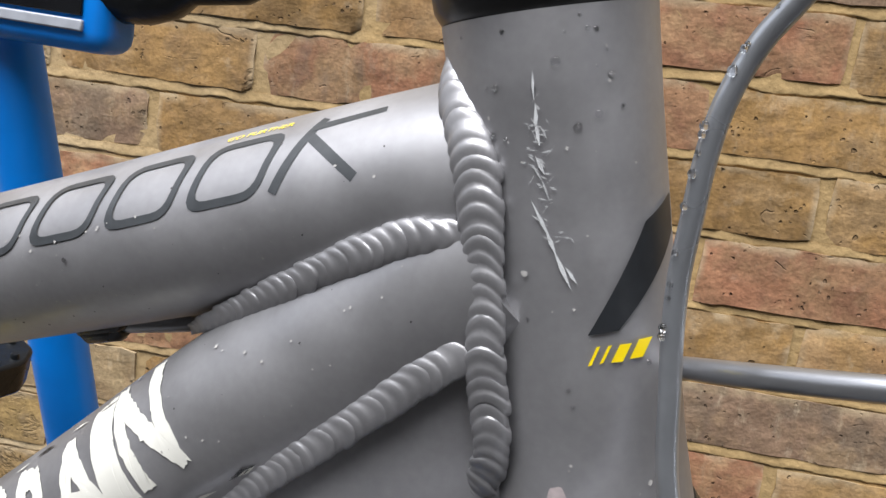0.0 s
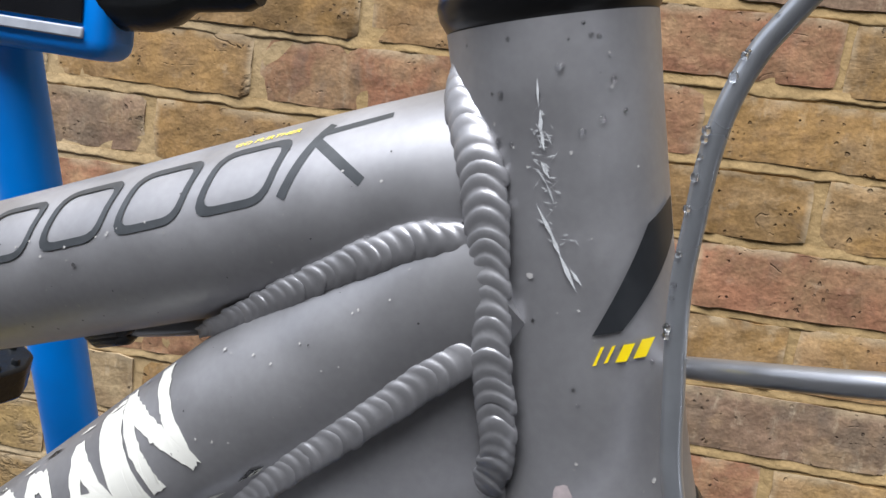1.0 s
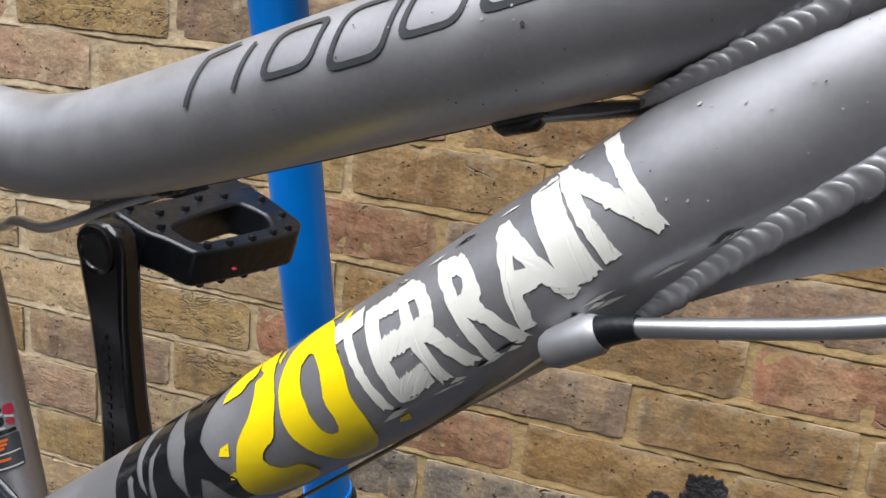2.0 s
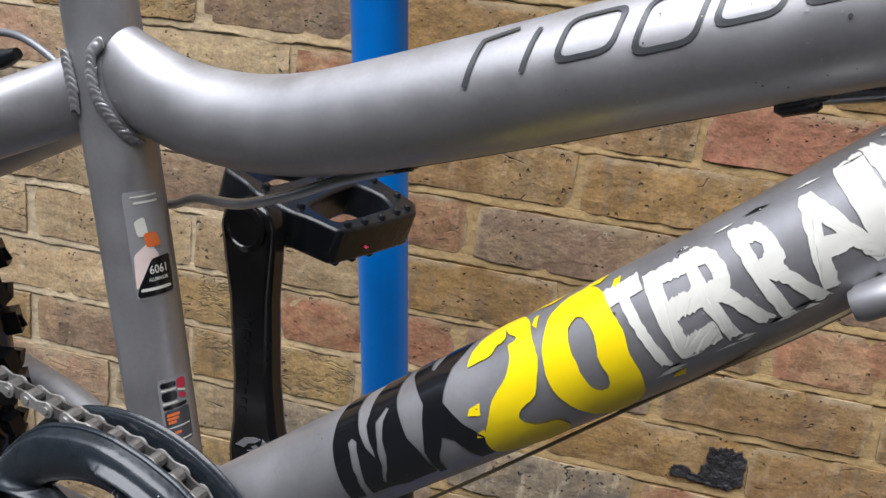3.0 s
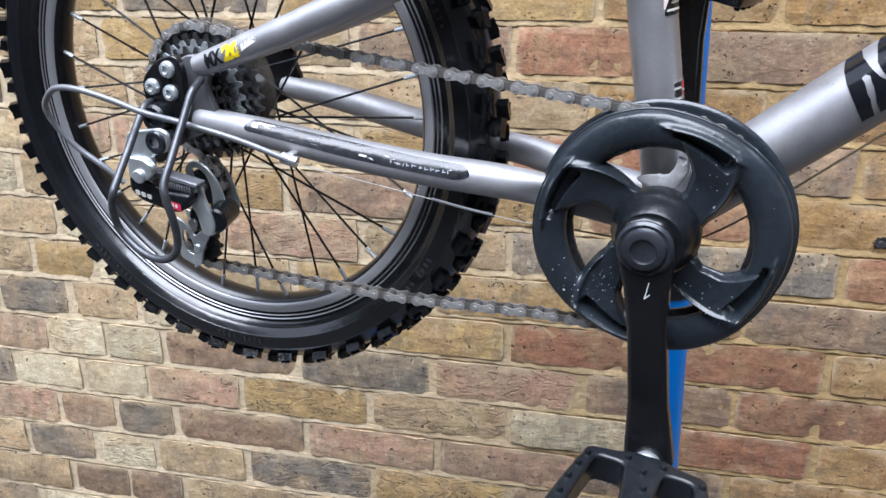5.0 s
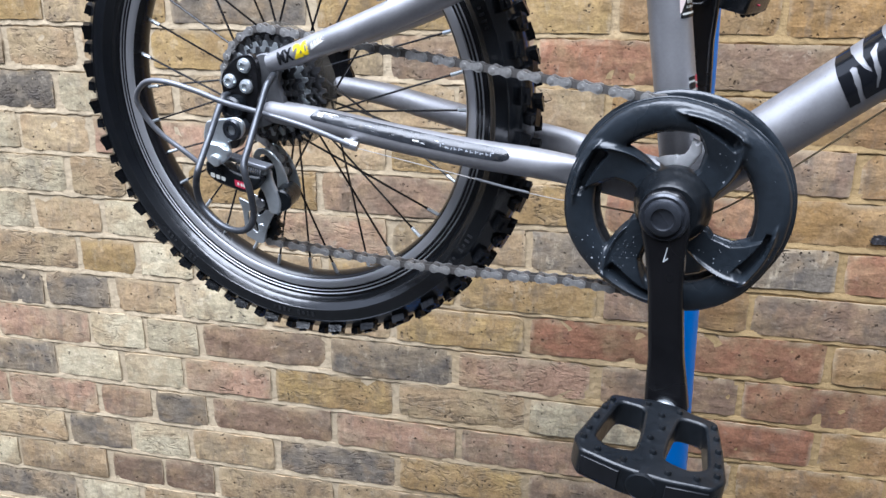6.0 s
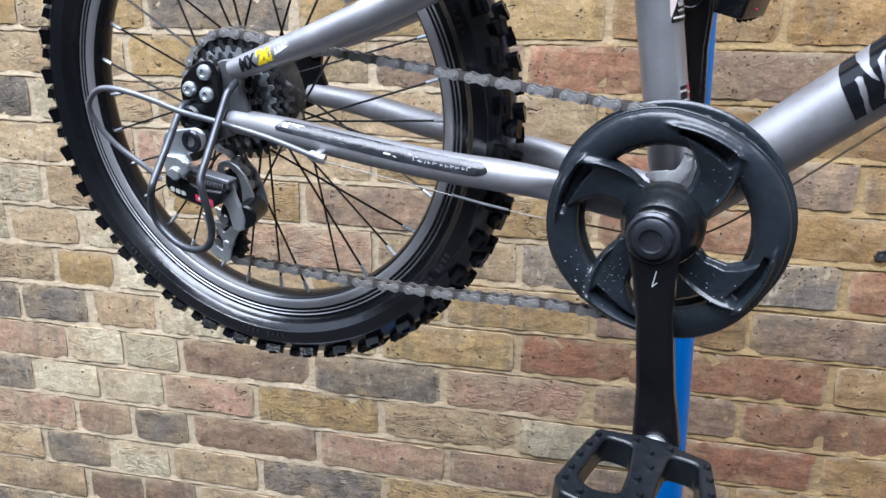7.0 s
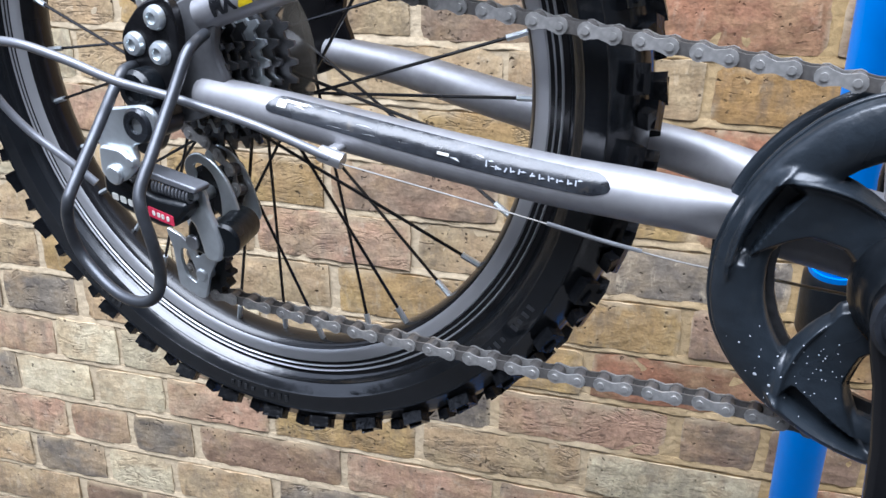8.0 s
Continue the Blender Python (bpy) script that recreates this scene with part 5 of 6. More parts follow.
TWO = [(0.2095, 0.0165), (0.2120, 0.0230), (0.2176, 0.0305), (0.2255, 0.0350), (0.2350, 0.0315), (0.2395, 0.0240), (0.2405, 0.0155), (0.2410, 0.0080), (0.2380, 0.0015), (0.2335, -0.0045), (0.2275, -0.0063), (0.2226, -0.0099), (0.2260, -0.0155), (0.2350, -0.0185), (0.2345, -0.0265), (0.2220, -0.0300), (0.2045, -0.0235), (0.2040, -0.0140), (0.2113, -0.0055), (0.2165, 0.0002), (0.2255, 0.0057), (0.2295, 0.0120), (0.2297, 0.0171), (0.2335, 0.0190), (0.2295, 0.0235), (0.2277, 0.0275), (0.2282, 0.0216), (0.2235, 0.0194), (0.2207, 0.0168)]
ZERO = [(0.2469, 0.0176), (0.2500, 0.0230), (0.2568, 0.0278), (0.2628, 0.0285), (0.2680, 0.0262), (0.2718, 0.0204), (0.2735, 0.0119), (0.2750, 0.0038), (0.2735, -0.0036), (0.2725, -0.0118), (0.2690, -0.0215), (0.2600, -0.0285), (0.2490, -0.0262), (0.2430, -0.0138), (0.2410, -0.0027), (0.2433, 0.0084)]
EYE_0 = [(0.2556, 0.0124), (0.2597, 0.0153), (0.2626, 0.0135), (0.2645, 0.0075), (0.2637, 0.0021), (0.2621, -0.0020), (0.2620, -0.0089), (0.2596, -0.0130), (0.2559, -0.0125), (0.2538, -0.0079), (0.2542, -0.0012), (0.2545, 0.0071)]
for k, loops in enumerate(([TWO], [ZERO, EYE_0])):
    decal("number", flat_shape([worn(up(q), 0.00012, k) for q in loops]), on_down, down_r, M_YELLOW, 0.0004, "yellow painted number")
BOLD_M = [(0.1290, -0.0165), (0.1320, 0.0), (0.1351, 0.0149), (0.1375, 0.0235), (0.1400, 0.0330), (0.1450, 0.0400), (0.1505, 0.0400), (0.1499, 0.0277), (0.1492, 0.0209), (0.1500, 0.0097), (0.1515, 0.0030), (0.1540, -0.0020), (0.1548, 0.0010), (0.1542, 0.0052), (0.1545, 0.0116), (0.1564, 0.0160), (0.1593, 0.0252), (0.1620, 0.0340), (0.1650, 0.0400), (0.1745, 0.0400), (0.1748, 0.0315), (0.1732, 0.0249), (0.1717, 0.0182), (0.1722, 0.0088), (0.1734, 0.0003), (0.1757, -0.0071), (0.1750, -0.0185), (0.1600, -0.0192), (0.1520, -0.0176), (0.1405, -0.0168), (0.1420, -0.0100), (0.1455, -0.0006), (0.1472, 0.0070), (0.1452, 0.0095), (0.1428, 0.0084), (0.1428, 0.0050), (0.1400, -0.0060), (0.1365, -0.0168)]
GAP_M = [(0.1598, 0.0118), (0.1659, 0.0163), (0.1674, 0.0148), (0.1635, 0.0102), (0.1612, 0.0034), (0.1600, -0.0030), (0.1560, -0.0085), (0.1512, -0.0140), (0.1502, -0.0130), (0.1548, -0.0060), (0.1566, 0.0001), (0.1590, 0.0070)]
BOLD_X = [(0.1788, 0.0400), (0.1801, 0.0257), (0.1824, 0.0191), (0.1860, 0.0099), (0.1810, -0.0010), (0.1770, -0.0080), (0.1755, -0.0205), (0.1785, -0.0205), (0.1801, -0.0146), (0.1886, -0.0047), (0.1925, -0.0077), (0.1948, -0.0168), (0.1960, -0.0215), (0.2065, -0.0215), (0.2053, -0.0121), (0.2003, -0.0037), (0.1953, 0.0073), (0.1981, 0.0143), (0.2017, 0.0205), (0.2066, 0.0252), (0.2107, 0.0347), (0.2120, 0.0400), (0.1975, 0.0400), (0.1958, 0.0344), (0.1947, 0.0283), (0.1915, 0.0229), (0.1898, 0.0245), (0.1885, 0.0347), (0.1870, 0.0400)]
for k, loops in enumerate(([BOLD_M, GAP_M], [BOLD_X])):
    decal("letter", flat_shape([worn(up(q), 0.00016, k + 5, False) for q in loops]), on_down, down_r, M_LETTER, label="scuffed gloss black capital letter")
rg = random.Random(11)
for k in range(26):
    s0 = rg.uniform(0.27, 0.395)
    c0 = rg.choice((-0.0125, -0.0108, 0.0252, 0.0265)) + rg.uniform(-0.001, 0.001)
    w = rg.uniform(0.003, 0.011)
    decal("paint_fleck", flat_shape([[(s0, c0), (s0 + w * 0.5, c0 - 0.0005), (s0 + w, c0 + rg.uniform(-0.0006, 0.0004)), (s0 + w * 0.55, c0 + rg.uniform(0.0003, 0.0011))]]), on_down, down_r, M_WHITE if k % 3 else M_DECAL)
for s0, c0, w, h in ((0.263, 0.0330, 0.012, 0.004), (0.2765, 0.0255, 0.004, 0.006), (0.2046, 0.0030, 0.0075, 0.0045), (0.2030, -0.0065, 0.0050, 0.0035), (0.238, 0.0370, 0.019, 0.0022), (0.2416, 0.0262, 0.003, 0.0070), (0.281, -0.0165, 0.006, 0.003), (0.244, 0.0355, 0.010, 0.002)):
    decal("paint_fleck", flat_shape([[(s0, c0), (s0 + w * 0.7, c0 - h * 0.4), (s0 + w, c0 + h * 0.6), (s0 + w * 0.3, c0 + h * 0.5)]]), on_down, down_r, M_YELLOW)

# dark maker's mark along the top tube, as plain loops and bars
on_top = polyline(list(reversed(smooth_path(TT, 8))))


def loop_shape(x0, x1, y0, y1, w, slant):
    def sh(p):
        return (p[0] + slant * (p[1] - y0), p[1])
    out = rounded([sh(p) for p in ((x0, y0), (x1, y0), (x1, y1), (x0, y1))], 0.0055, 5)
    inn = rounded([sh(p) for p in ((x0 + w, y0 + w), (x1 - w, y0 + w), (x1 - w, y1 - w), (x0 + w, y1 - w))], 0.0042, 5)
    return flat_shape([out, inn])


def bar(x0, y0, x1, y1, w):
    d = Vector((x1 - x0, y1 - y0)).normalized()
    n = Vector((-d.y, d.x)) * w / 2
    return flat_shape([[(x0 + n.x, y0 + n.y), (x0 - n.x, y0 - n.y), (x1 - n.x, y1 - n.y), (x1 + n.x, y1 + n.y)]])


x = 0.190
Y0, Y1, SL = 0.0055, 0.0255, 0.45
marks = [bar(x, Y0 - 0.001, x + 0.008, Y1 - 0.003, 0.0019), bar(x + 0.008, Y1 - 0.0035, x + 0.021, Y1 - 0.0012, 0.0019), bar(x + 0.0215, Y0, x + 0.029, Y1 - 0.004, 0.0018)]
for k in range(3):
    marks.append(loop_shape(x + 0.032 + 0.0255 * k, x + 0.053 + 0.0255 * k, Y0 + (0.0 if k != 1 else -0.003), Y1 - 0.003, 0.0019, SL))
for k in range(3):
    marks.append(loop_shape(x + 0.1085 + 0.0262 * k, x + 0.1305 + 0.0262 * k, Y0 + 0.0005, Y1 - 0.002, 0.0021, SL))
marks += [bar(x + 0.187, Y0 + 0.001, x + 0.1995, Y1 - 0.0005, 0.0024), bar(x + 0.1965, Y1 - 0.006, x + 0.2085, Y0 + 0.0010, 0.0026), bar(x + 0.1965, Y1 - 0.0035, x + 0.2155, Y1 - 0.0020, 0.0020)]
for b_ in marks:
    decal("mark", b_, on_top, 0.0229, M_DARKGREY)
decal("small_lettering", glyphs("GO FURTHER", (0.361, 0.3800, 0.0254, 0.0270), 0.0, 0.3), on_top, 0.0230, M_YELLOW, label="tiny yellow lettering")

# head tube print, scratches and chips
on_head = polyline([HEAD_BOT, HEAD_TOP])


def hs(u, z, r=0.0238):
    """Along and round the head tube for a place in the bike's plane."""
    p = V(u, 0, z) - HEAD_BOT
    s = p.dot(UPH)
    n = V(-UPH.z, 0, UPH.x)
    return s, r * math.asin(max(-0.99, min(0.99, p.dot(n) / r)))


def head_patch(name, pts, m, lift=0.0002):
    decal(name, flat_shape([[hs(*p) for p in pts]]), on_head, 0.0238, m, lift)


head_patch("slash_mark", [(0.4020, 0.3080), (0.4078, 0.3095), (0.4140, 0.3290), (0.4145, 0.3375), (0.4118, 0.3370), (0.4090, 0.3320)], M_SLASH)
for u0, z0, wide, tall in ((0.4030, 0.3014, 0.0007, 0.0046), (0.4052, 0.3022, 0.0007, 0.0042), (0.4074, 0.3026, 0.0022, 0.0042), (0.4108, 0.3034, 0.0024, 0.0044)):
    head_patch("small_mark", [(u0, z0), (u0 + wide, z0 + 0.0003), (u0 + wide + 0.0011, z0 + tall), (u0 + 0.0011, z0 + tall - 0.0003)], M_YELLOW)
spine = [(0.3838, 0.3600), (0.3856, 0.3505), (0.3868, 0.3440), (0.3878, 0.3380), (0.3896, 0.3315), (0.3935, 0.3240), (0.3975, 0.3170)]
rg = random.Random(5)
for k in range(60):
    z = 0.3545 - 0.028 * rg.random()
    if rg.random() < 0.35:
        z = rg.choice((0.3485, 0.3425, 0.3390)) + rg.gauss(0, 0.0011)
    u = float(np.interp(-z, [-q[1] for q in spine], [q[0] for q in spine])) + rg.gauss(0.0005, 0.0013)
    ln, w, fall = rg.uniform(0.0003, 0.0015), rg.uniform(0.00008, 0.00030), rg.choice((-1.4, -0.5, -0.1, 0.1, 0.4, 1.8)) + rg.gauss(0, 0.2)
    head_patch("scratch", [(u - ln, z - ln * fall), (u, z - w), (u + ln, z + ln * fall), (u + 0.2 * ln, z + w)], M_SCUFF)
for p0, p1, w in (((0.3838, 0.3600), (0.3848, 0.3545), 0.00022), ((0.3852, 0.3540), (0.3862, 0.3480), 0.00040), ((0.3858, 0.3500), (0.3872, 0.3455), 0.00032), ((0.3866, 0.3435), (0.3890, 0.3400), 0.00026), ((0.3868, 0.3345), (0.3925, 0.3262), 0.00026), ((0.3905, 0.3290), (0.3935, 0.3240), 0.00036), ((0.3925, 0.3255), (0.3975, 0.3171), 0.00036), ((0.3955, 0.3220), (0.3985, 0.3185), 0.00018)):
    mid_ = ((p0[0] + p1[0]) / 2, (p0[1] + p1[1]) / 2)
    head_patch("scratch", [p0, (mid_[0] + w, mid_[1] + 0.0003), p1, (mid_[0] - w, mid_[1] - 0.0004)], M_PALE)
for cu, cz, ru, rz in ((0.4008, 0.2690, 0.0023, 0.0040), (0.4012, 0.2608, 0.0016, 0.0020)):
    head_patch("paint_chip", [(cu + ru * math.cos(a) * (1 + 0.10 * math.sin(3 * a + 1)), cz + rz * math.sin(a) * (1 + 0.09 * math.cos(5 * a))) for a in np.linspace(0, 2 * math.pi, 16, endpoint=False)], M_BARE)

# dried splashes and small chips on the tubes
M_GRIME = mat("dried_splash", (0.37, 0.36, 0.35), 0.7, vary=0.2, grain=500)
M_CHIP = mat("dark_chip", (0.05, 0.048, 0.05), 0.6)
for on_line, rad, s0, s1, c0, c1, n, m, seed in ((on_down, down_r, 0.30, 0.47, -0.024, 0.030, 70, M_GRIME, 31), (on_top, 0.0229, 0.12, 0.41, -0.030, 0.012, 110, M_GRIME, 32), (on_head, 0.0236, 0.002, 0.11, -0.022, 0.020, 40, M_GRIME, 33), (on_top, 0.0229, 0.20, 0.41, -0.026, 0.020, 26, M_CHIP, 34), (on_down, down_r, 0.05, 0.46, -0.020, 0.026, 24, M_CHIP, 35)):
    rg = random.Random(seed)
    bm = bmesh.new()
    for k in range(n):
        cx, cy, q = rg.uniform(s0, s1), rg.uniform(c0, c1), rg.uniform(0.00012, 0.00042) * (2 if k % 19 == 0 else 1)
        bm.faces.new([bm.verts.new((cx + q * rg.uniform(0.6, 1.4) * math.cos(a), cy + q * rg.uniform(0.5, 1.3) * math.sin(a), 0)) for a in np.linspace(0, 2 * math.pi, 6, endpoint=False).tolist()])
    decal("dirt", bm, on_line, rad, m, 0.0003)["kind"] = "stuff"

# water drops
M_WATER = bpy.data.materials.new("water")
M_WATER.use_nodes = True
wb = M_WATER.node_tree.nodes["Principled BSDF"]
wb.inputs["Transmission Weight"].default_value, wb.inputs["Roughness"].default_value, wb.inputs["IOR"].default_value = 1.0, 0.02, 1.33
rg = random.Random(8)
bm = bmesh.new()
for k in range(30):
    s_, c_ = (rg.uniform(0.090, 0.114), rg.uniform(-0.020, 0.022)) if k < 22 else (rg.uniform(0.01, 0.114), rg.uniform(-0.022, 0.024))
    at, ax = on_head(s_)
    n = V(-ax.z, 0, ax.x)
    phi = c_ / 0.0235
    out = V(0, -1, 0) * math.cos(phi) + n * math.sin(phi)
    q = rg.uniform(0.0003, 0.0009) * (1.5 if k % 9 == 0 else 1)
    lathe(bm, at + out * 0.0233, out, [(q, -0.0001), (q * 0.95, q * 0.25), (q * 0.7, q * 0.5), (q * 0.3, q * 0.62)], 12)
for k in range(16):
    p0, p1 = V(0.4285, -0.050, 0.376), V(0.4165, -0.050, 0.3210)
    f = rg.random()
    at = V(*[np.interp(f, (0, 0.1, 0.35, 0.65, 1), ys) for ys in ((0.4289, 0.4242, 0.4202, 0.4190, 0.4193), (-0.0425,) * 5, (0.376, 0.3684, 0.3560, 0.3393, 0.3178))])
    q = rg.uniform(0.0005, 0.0010)
    lathe(bm, at + V(-0.0018, -0.0012, 0), (-0.8, -0.6, 0), [(q, -0.0003), (q * 0.9, q * 0.4), (q * 0.5, q * 0.7)], 10)
drops = part("water", bm, M_WATER, bike, "clear water drops on the paint")
drops["kind"] = "stuff"

# seat tube stickers
on_seat = polyline([ST0, ST1])


def seat_patch(name, s0, s1, c0, c1, m, lift=0.0002, bend=()):
    pts = bend or [(s0, c0), (s1, c0), (s1, c1), (s0, c1)]
    return decal(name, flat_shape([rounded(pts, 0.0016, 3)]), on_seat, 0.0168, m, lift)


M_NIGHT = mat("dark_blue_grey_print", (0.05, 0.055, 0.065), 0.35, vary=0.08, grain=80)
M_FLESH = mat("pale_print", (0.75, 0.62, 0.58), 0.4, vary=0.06, grain=200)
# round the tube: plus is towards the rear, minus towards the front
SEAT_PRINTS = (
    ("sticker", M_STICKER, 0.0002, ((0.138, -0.0255), (0.190, -0.0255), (0.190, -0.0055), (0.138, -0.0055))),
    ("sticker_print", M_FLESH, 0.0004, ((0.143, -0.0060), (0.160, -0.0070), (0.166, -0.0150), (0.158, -0.0190), (0.146, -0.0105))),
    ("sticker_print", M_DECAL, 0.0006, ((0.1395, -0.0060), (0.1445, -0.0075), (0.1575, -0.0150), (0.1580, -0.0250), (0.1395, -0.0250))),
    ("sticker_print", M_WHITE, 0.0004, ((0.168, -0.0100), (0.176, -0.0090), (0.178, -0.0140), (0.169, -0.0150))),
    ("sticker_print", M_ORANGE, 0.0006, ((0.163, -0.0135), (0.170, -0.0125), (0.170, -0.0190), (0.163, -0.0210))),
    ("sticker_print", M_WHITE, 0.0008, ((0.1420, -0.0080), (0.1435, -0.0085), (0.1435, -0.0230), (0.1420, -0.0240))),
    ("sticker_print", M_WHITE, 0.0004, ((0.184, -0.0100), (0.1850, -0.0100), (0.1850, -0.0220), (0.184, -0.0220))),
    ("sticker_print", M_WHITE, 0.0004, ((0.187, -0.0090), (0.1878, -0.0090), (0.1878, -0.0220), (0.187, -0.0220))),
    ("label_sticker", M_STICKER, 0.0002, ((0.0600, -0.0280), (0.0960, -0.0280), (0.0960, -0.0118), (0.0600, -0.0118))),
    ("sticker_print", M_DECAL, 0.0005, ((0.0915, -0.0210), (0.0943, -0.0210), (0.0943, -0.0132), (0.0915, -0.0132))),
    ("sticker_print", M_WHITE, 0.0005, ((0.0898, -0.0210), (0.0908, -0.0210), (0.0908, -0.0132), (0.0898, -0.0132))),
    ("sticker_print", M_DECAL, 0.0005, ((0.0845, -0.0210), (0.0892, -0.0210), (0.0892, -0.0132), (0.0845, -0.0132))),
    ("sticker_print", M_WHITE, 0.0005, ((0.0826, -0.0210), (0.0838, -0.0210), (0.0838, -0.0132), (0.0826, -0.0132))),
    ("sticker_print", M_DECAL, 0.0005, ((0.0800, -0.0260), (0.0820, -0.0260), (0.0820, -0.0132), (0.0800, -0.0132))),
    ("sticker_print", M_NIGHT, 0.0005, ((0.0610, -0.0270), (0.0792, -0.0270), (0.0792, -0.0134), (0.0610, -0.0134))),
    ("sticker_print", M_ORANGE, 0.0007, ((0.0762, -0.0212), (0.0778, -0.0212), (0.0778, -0.0146), (0.0762, -0.0142))),
    ("sticker_print", M_ORANGE, 0.0007, ((0.0742, -0.0205), (0.0757, -0.0205), (0.0757, -0.0144), (0.0742, -0.0144))),
    ("sticker_print", M_ORANGE, 0.0007, ((0.0722, -0.0188), (0.0737, -0.0192), (0.0737, -0.0146), (0.0722, -0.0146))),
    ("sticker_print", M_WHITE, 0.0007, ((0.0697, -0.0262), (0.0704, -0.0262), (0.0704, -0.0137), (0.0697, -0.0137))),
    ("sticker_print", M_ORANGE, 0.0007, ((0.0662, -0.0208), (0.0677, -0.0208), (0.0677, -0.0148), (0.0662, -0.0148))),
    ("sticker_print", M_WHITE, 0.0007, ((0.0622, -0.0262), (0.0630, -0.0262), (0.0630, -0.0137), (0.0622, -0.0137))),
    ("sticker_print", M_RED, 0.0005, ((0.0890, -0.0270), (0.0948, -0.0265), (0.0948, -0.0214), (0.0890, -0.0214))),
    ("sticker_print", M_WHITE, 0.0007, ((0.0870, -0.0262), (0.0882, -0.0262), (0.0900, -0.0216), (0.0888, -0.0216))),
    ("sticker_print", M_RED, 0.0005, ((0.0835, -0.0262), (0.0862, -0.0262), (0.0876, -0.0216), (0.0850, -0.0216))),
)
for name, m, lift, pts in SEAT_PRINTS:
    turn = -0.0045 if pts[0][0] > 0.13 else -0.0010
    seat_patch(name, 0, 0, 0, 0, m, lift, [(q, c + turn) for q, c in pts])
# the number on the sticker stands upright: its letters run round the tube
bm = glyphs("6061", (0, 0.0085, 0, 0.0042), 0.01)
for v in bm.verts:
    v.co = (0.1500 + v.co.y, -0.0180 - v.co.x, 0)
decal("small_lettering", bm, on_seat, 0.0168, M_WHITE, 0.0009)
bm = glyphs("ALUMINIUM", (0, 0.0095, 0, 0.0018), 0.01)
for v in bm.verts:
    v.co = (0.1465 + v.co.y, -0.0170 - v.co.x, 0)
decal("small_lettering", bm, on_seat, 0.0168, M_WHITE, 0.0009)

# seat stay print and chain stay protector
STAY = smooth_path([V(-0.352, -0.062, 0.0975), V(-0.30, -0.060, 0.1160), V(-0.2557, -0.056, 0.1325), V(-0.20, -0.049, 0.1560), V(-0.14, -0.040, 0.1845)], 6)
on_stay = polyline(STAY)
decal("small_lettering", glyphs("MX", (0.014, 0.0310, -0.0050, 0.0070), 0.05, 0.1), on_stay, 0.0098, M_DECAL, 0.0003)
decal("small_lettering", glyphs("20", (0.0315, 0.0495, -0.0052, 0.0080), 0.06, 0.1), on_stay, 0.0102, M_YELLOW, 0.0003)
for k in range(9):
    s0 = 0.050 + 0.0035 * k
    decal("paint_fleck", flat_shape([[(s0, -0.002 + 0.0008 * k), (s0 + 0.004, -0.001 + 0.0008 * k), (s0 + 0.003, 0.004 + 0.0006 * k), (s0 + 0.001, 0.003 + 0.0006 * k)]]), on_stay, 0.0107, M_WHITE, 0.0003)
CST = smooth_path([V(u, -y, z) for u, y, z in CS[1:]], 8)
on_cstay = polyline(CST)


def stay_r(q):
    return float(np.interp(q, (0, 0.050, 0.122, 0.188, 0.234), CS_R[1:6])) + 0.0001


decal("stay_protector", flat_shape([rounded([(0.038, 0.0030), (0.13, 0.0012), (0.212, 0.0005), (0.222, 0.0040), (0.216, 0.0130), (0.12, 0.0145), (0.044, 0.0140)], 0.006, 4)]), on_cstay, stay_r, M_FILM, 0.0003, "dark scuffed chain stay protector")
for s0, s1, c0, c1 in ((0.050, 0.062, 0.0105, 0.0122), (0.046, 0.051, 0.0070, 0.0115), (0.135, 0.141, 0.0045, 0.0060)):
    decal("print_bar", flat_shape([[(s0, c0), (s1, c0), (s1, c1), (s0, c1)]]), on_cstay, stay_r, M_WHITE, 0.0007)
rg = random.Random(23)
s0 = 0.160
while s0 < 0.208:
    tall = rg.uniform(0.0014, 0.0032)
    low = 0.0040 + rg.uniform(-0.0003, 0.0004)
    wide = rg.uniform(0.0016, 0.0040)
    bend = rg.uniform(-0.0006, 0.0012)
    decal("print_bar", flat_shape([[(s0, low), (s0 + bend, low + tall), (s0 + bend + 0.0007, low + tall - 0.0003), (s0 + 0.0008, low - 0.0003)]]), on_cstay, stay_r, M_STRIP, 0.0007)
    if wide > 0.0022:
        top_ = low + rg.choice((0.2, 0.5, 0.9)) * tall
        decal("print_bar", flat_shape([[(s0 + 0.0005, top_), (s0 + wide * 0.6, top_ + 0.0007), (s0 + wide, top_ + 0.0001), (s0 + wide * 0.5, top_ - 0.0003)]]), on_cstay, stay_r, M_STRIP, 0.0007)
    s0 += wide + rg.uniform(0.0009, 0.0018)
for k in range(14):
    s0, c0, w = rg.uniform(0.05, 0.20), rg.uniform(0.004, 0.0125), rg.uniform(0.003, 0.012)
    decal("scratch", flat_shape([[(s0, c0), (s0 + w, c0 + rg.uniform(-0.0012, 0.0012)), (s0 + w * 0.6, c0 + 0.0004)]]), on_cstay, stay_r, M_PALE, 0.0006)

# ---------------------------------------------------------------- work stand
stand = new("work_stand")
TOP, DIR = V(0.05116, 0.6432, 1.60), V(0.0474, 0.2237, -1).normalized()
stand.location = (0.11, 0.93, 0)
tagged(stand, "blue steel repair stand with black clamp handle", "repair stand")


def stand_part(ob):
    ob.parent = stand
    ob.matrix_parent_inverse = Matrix.Translation((-0.11, -0.93, 0))
    return ob


def at_z(z):
    return TOP + DIR * ((TOP.z - z) / -DIR.z)


stand_part(tube("upper_mast", [at_z(1.62), at_z(1.10)], 0.0204, M_BLUE, None, seg=32, flat=1.0))
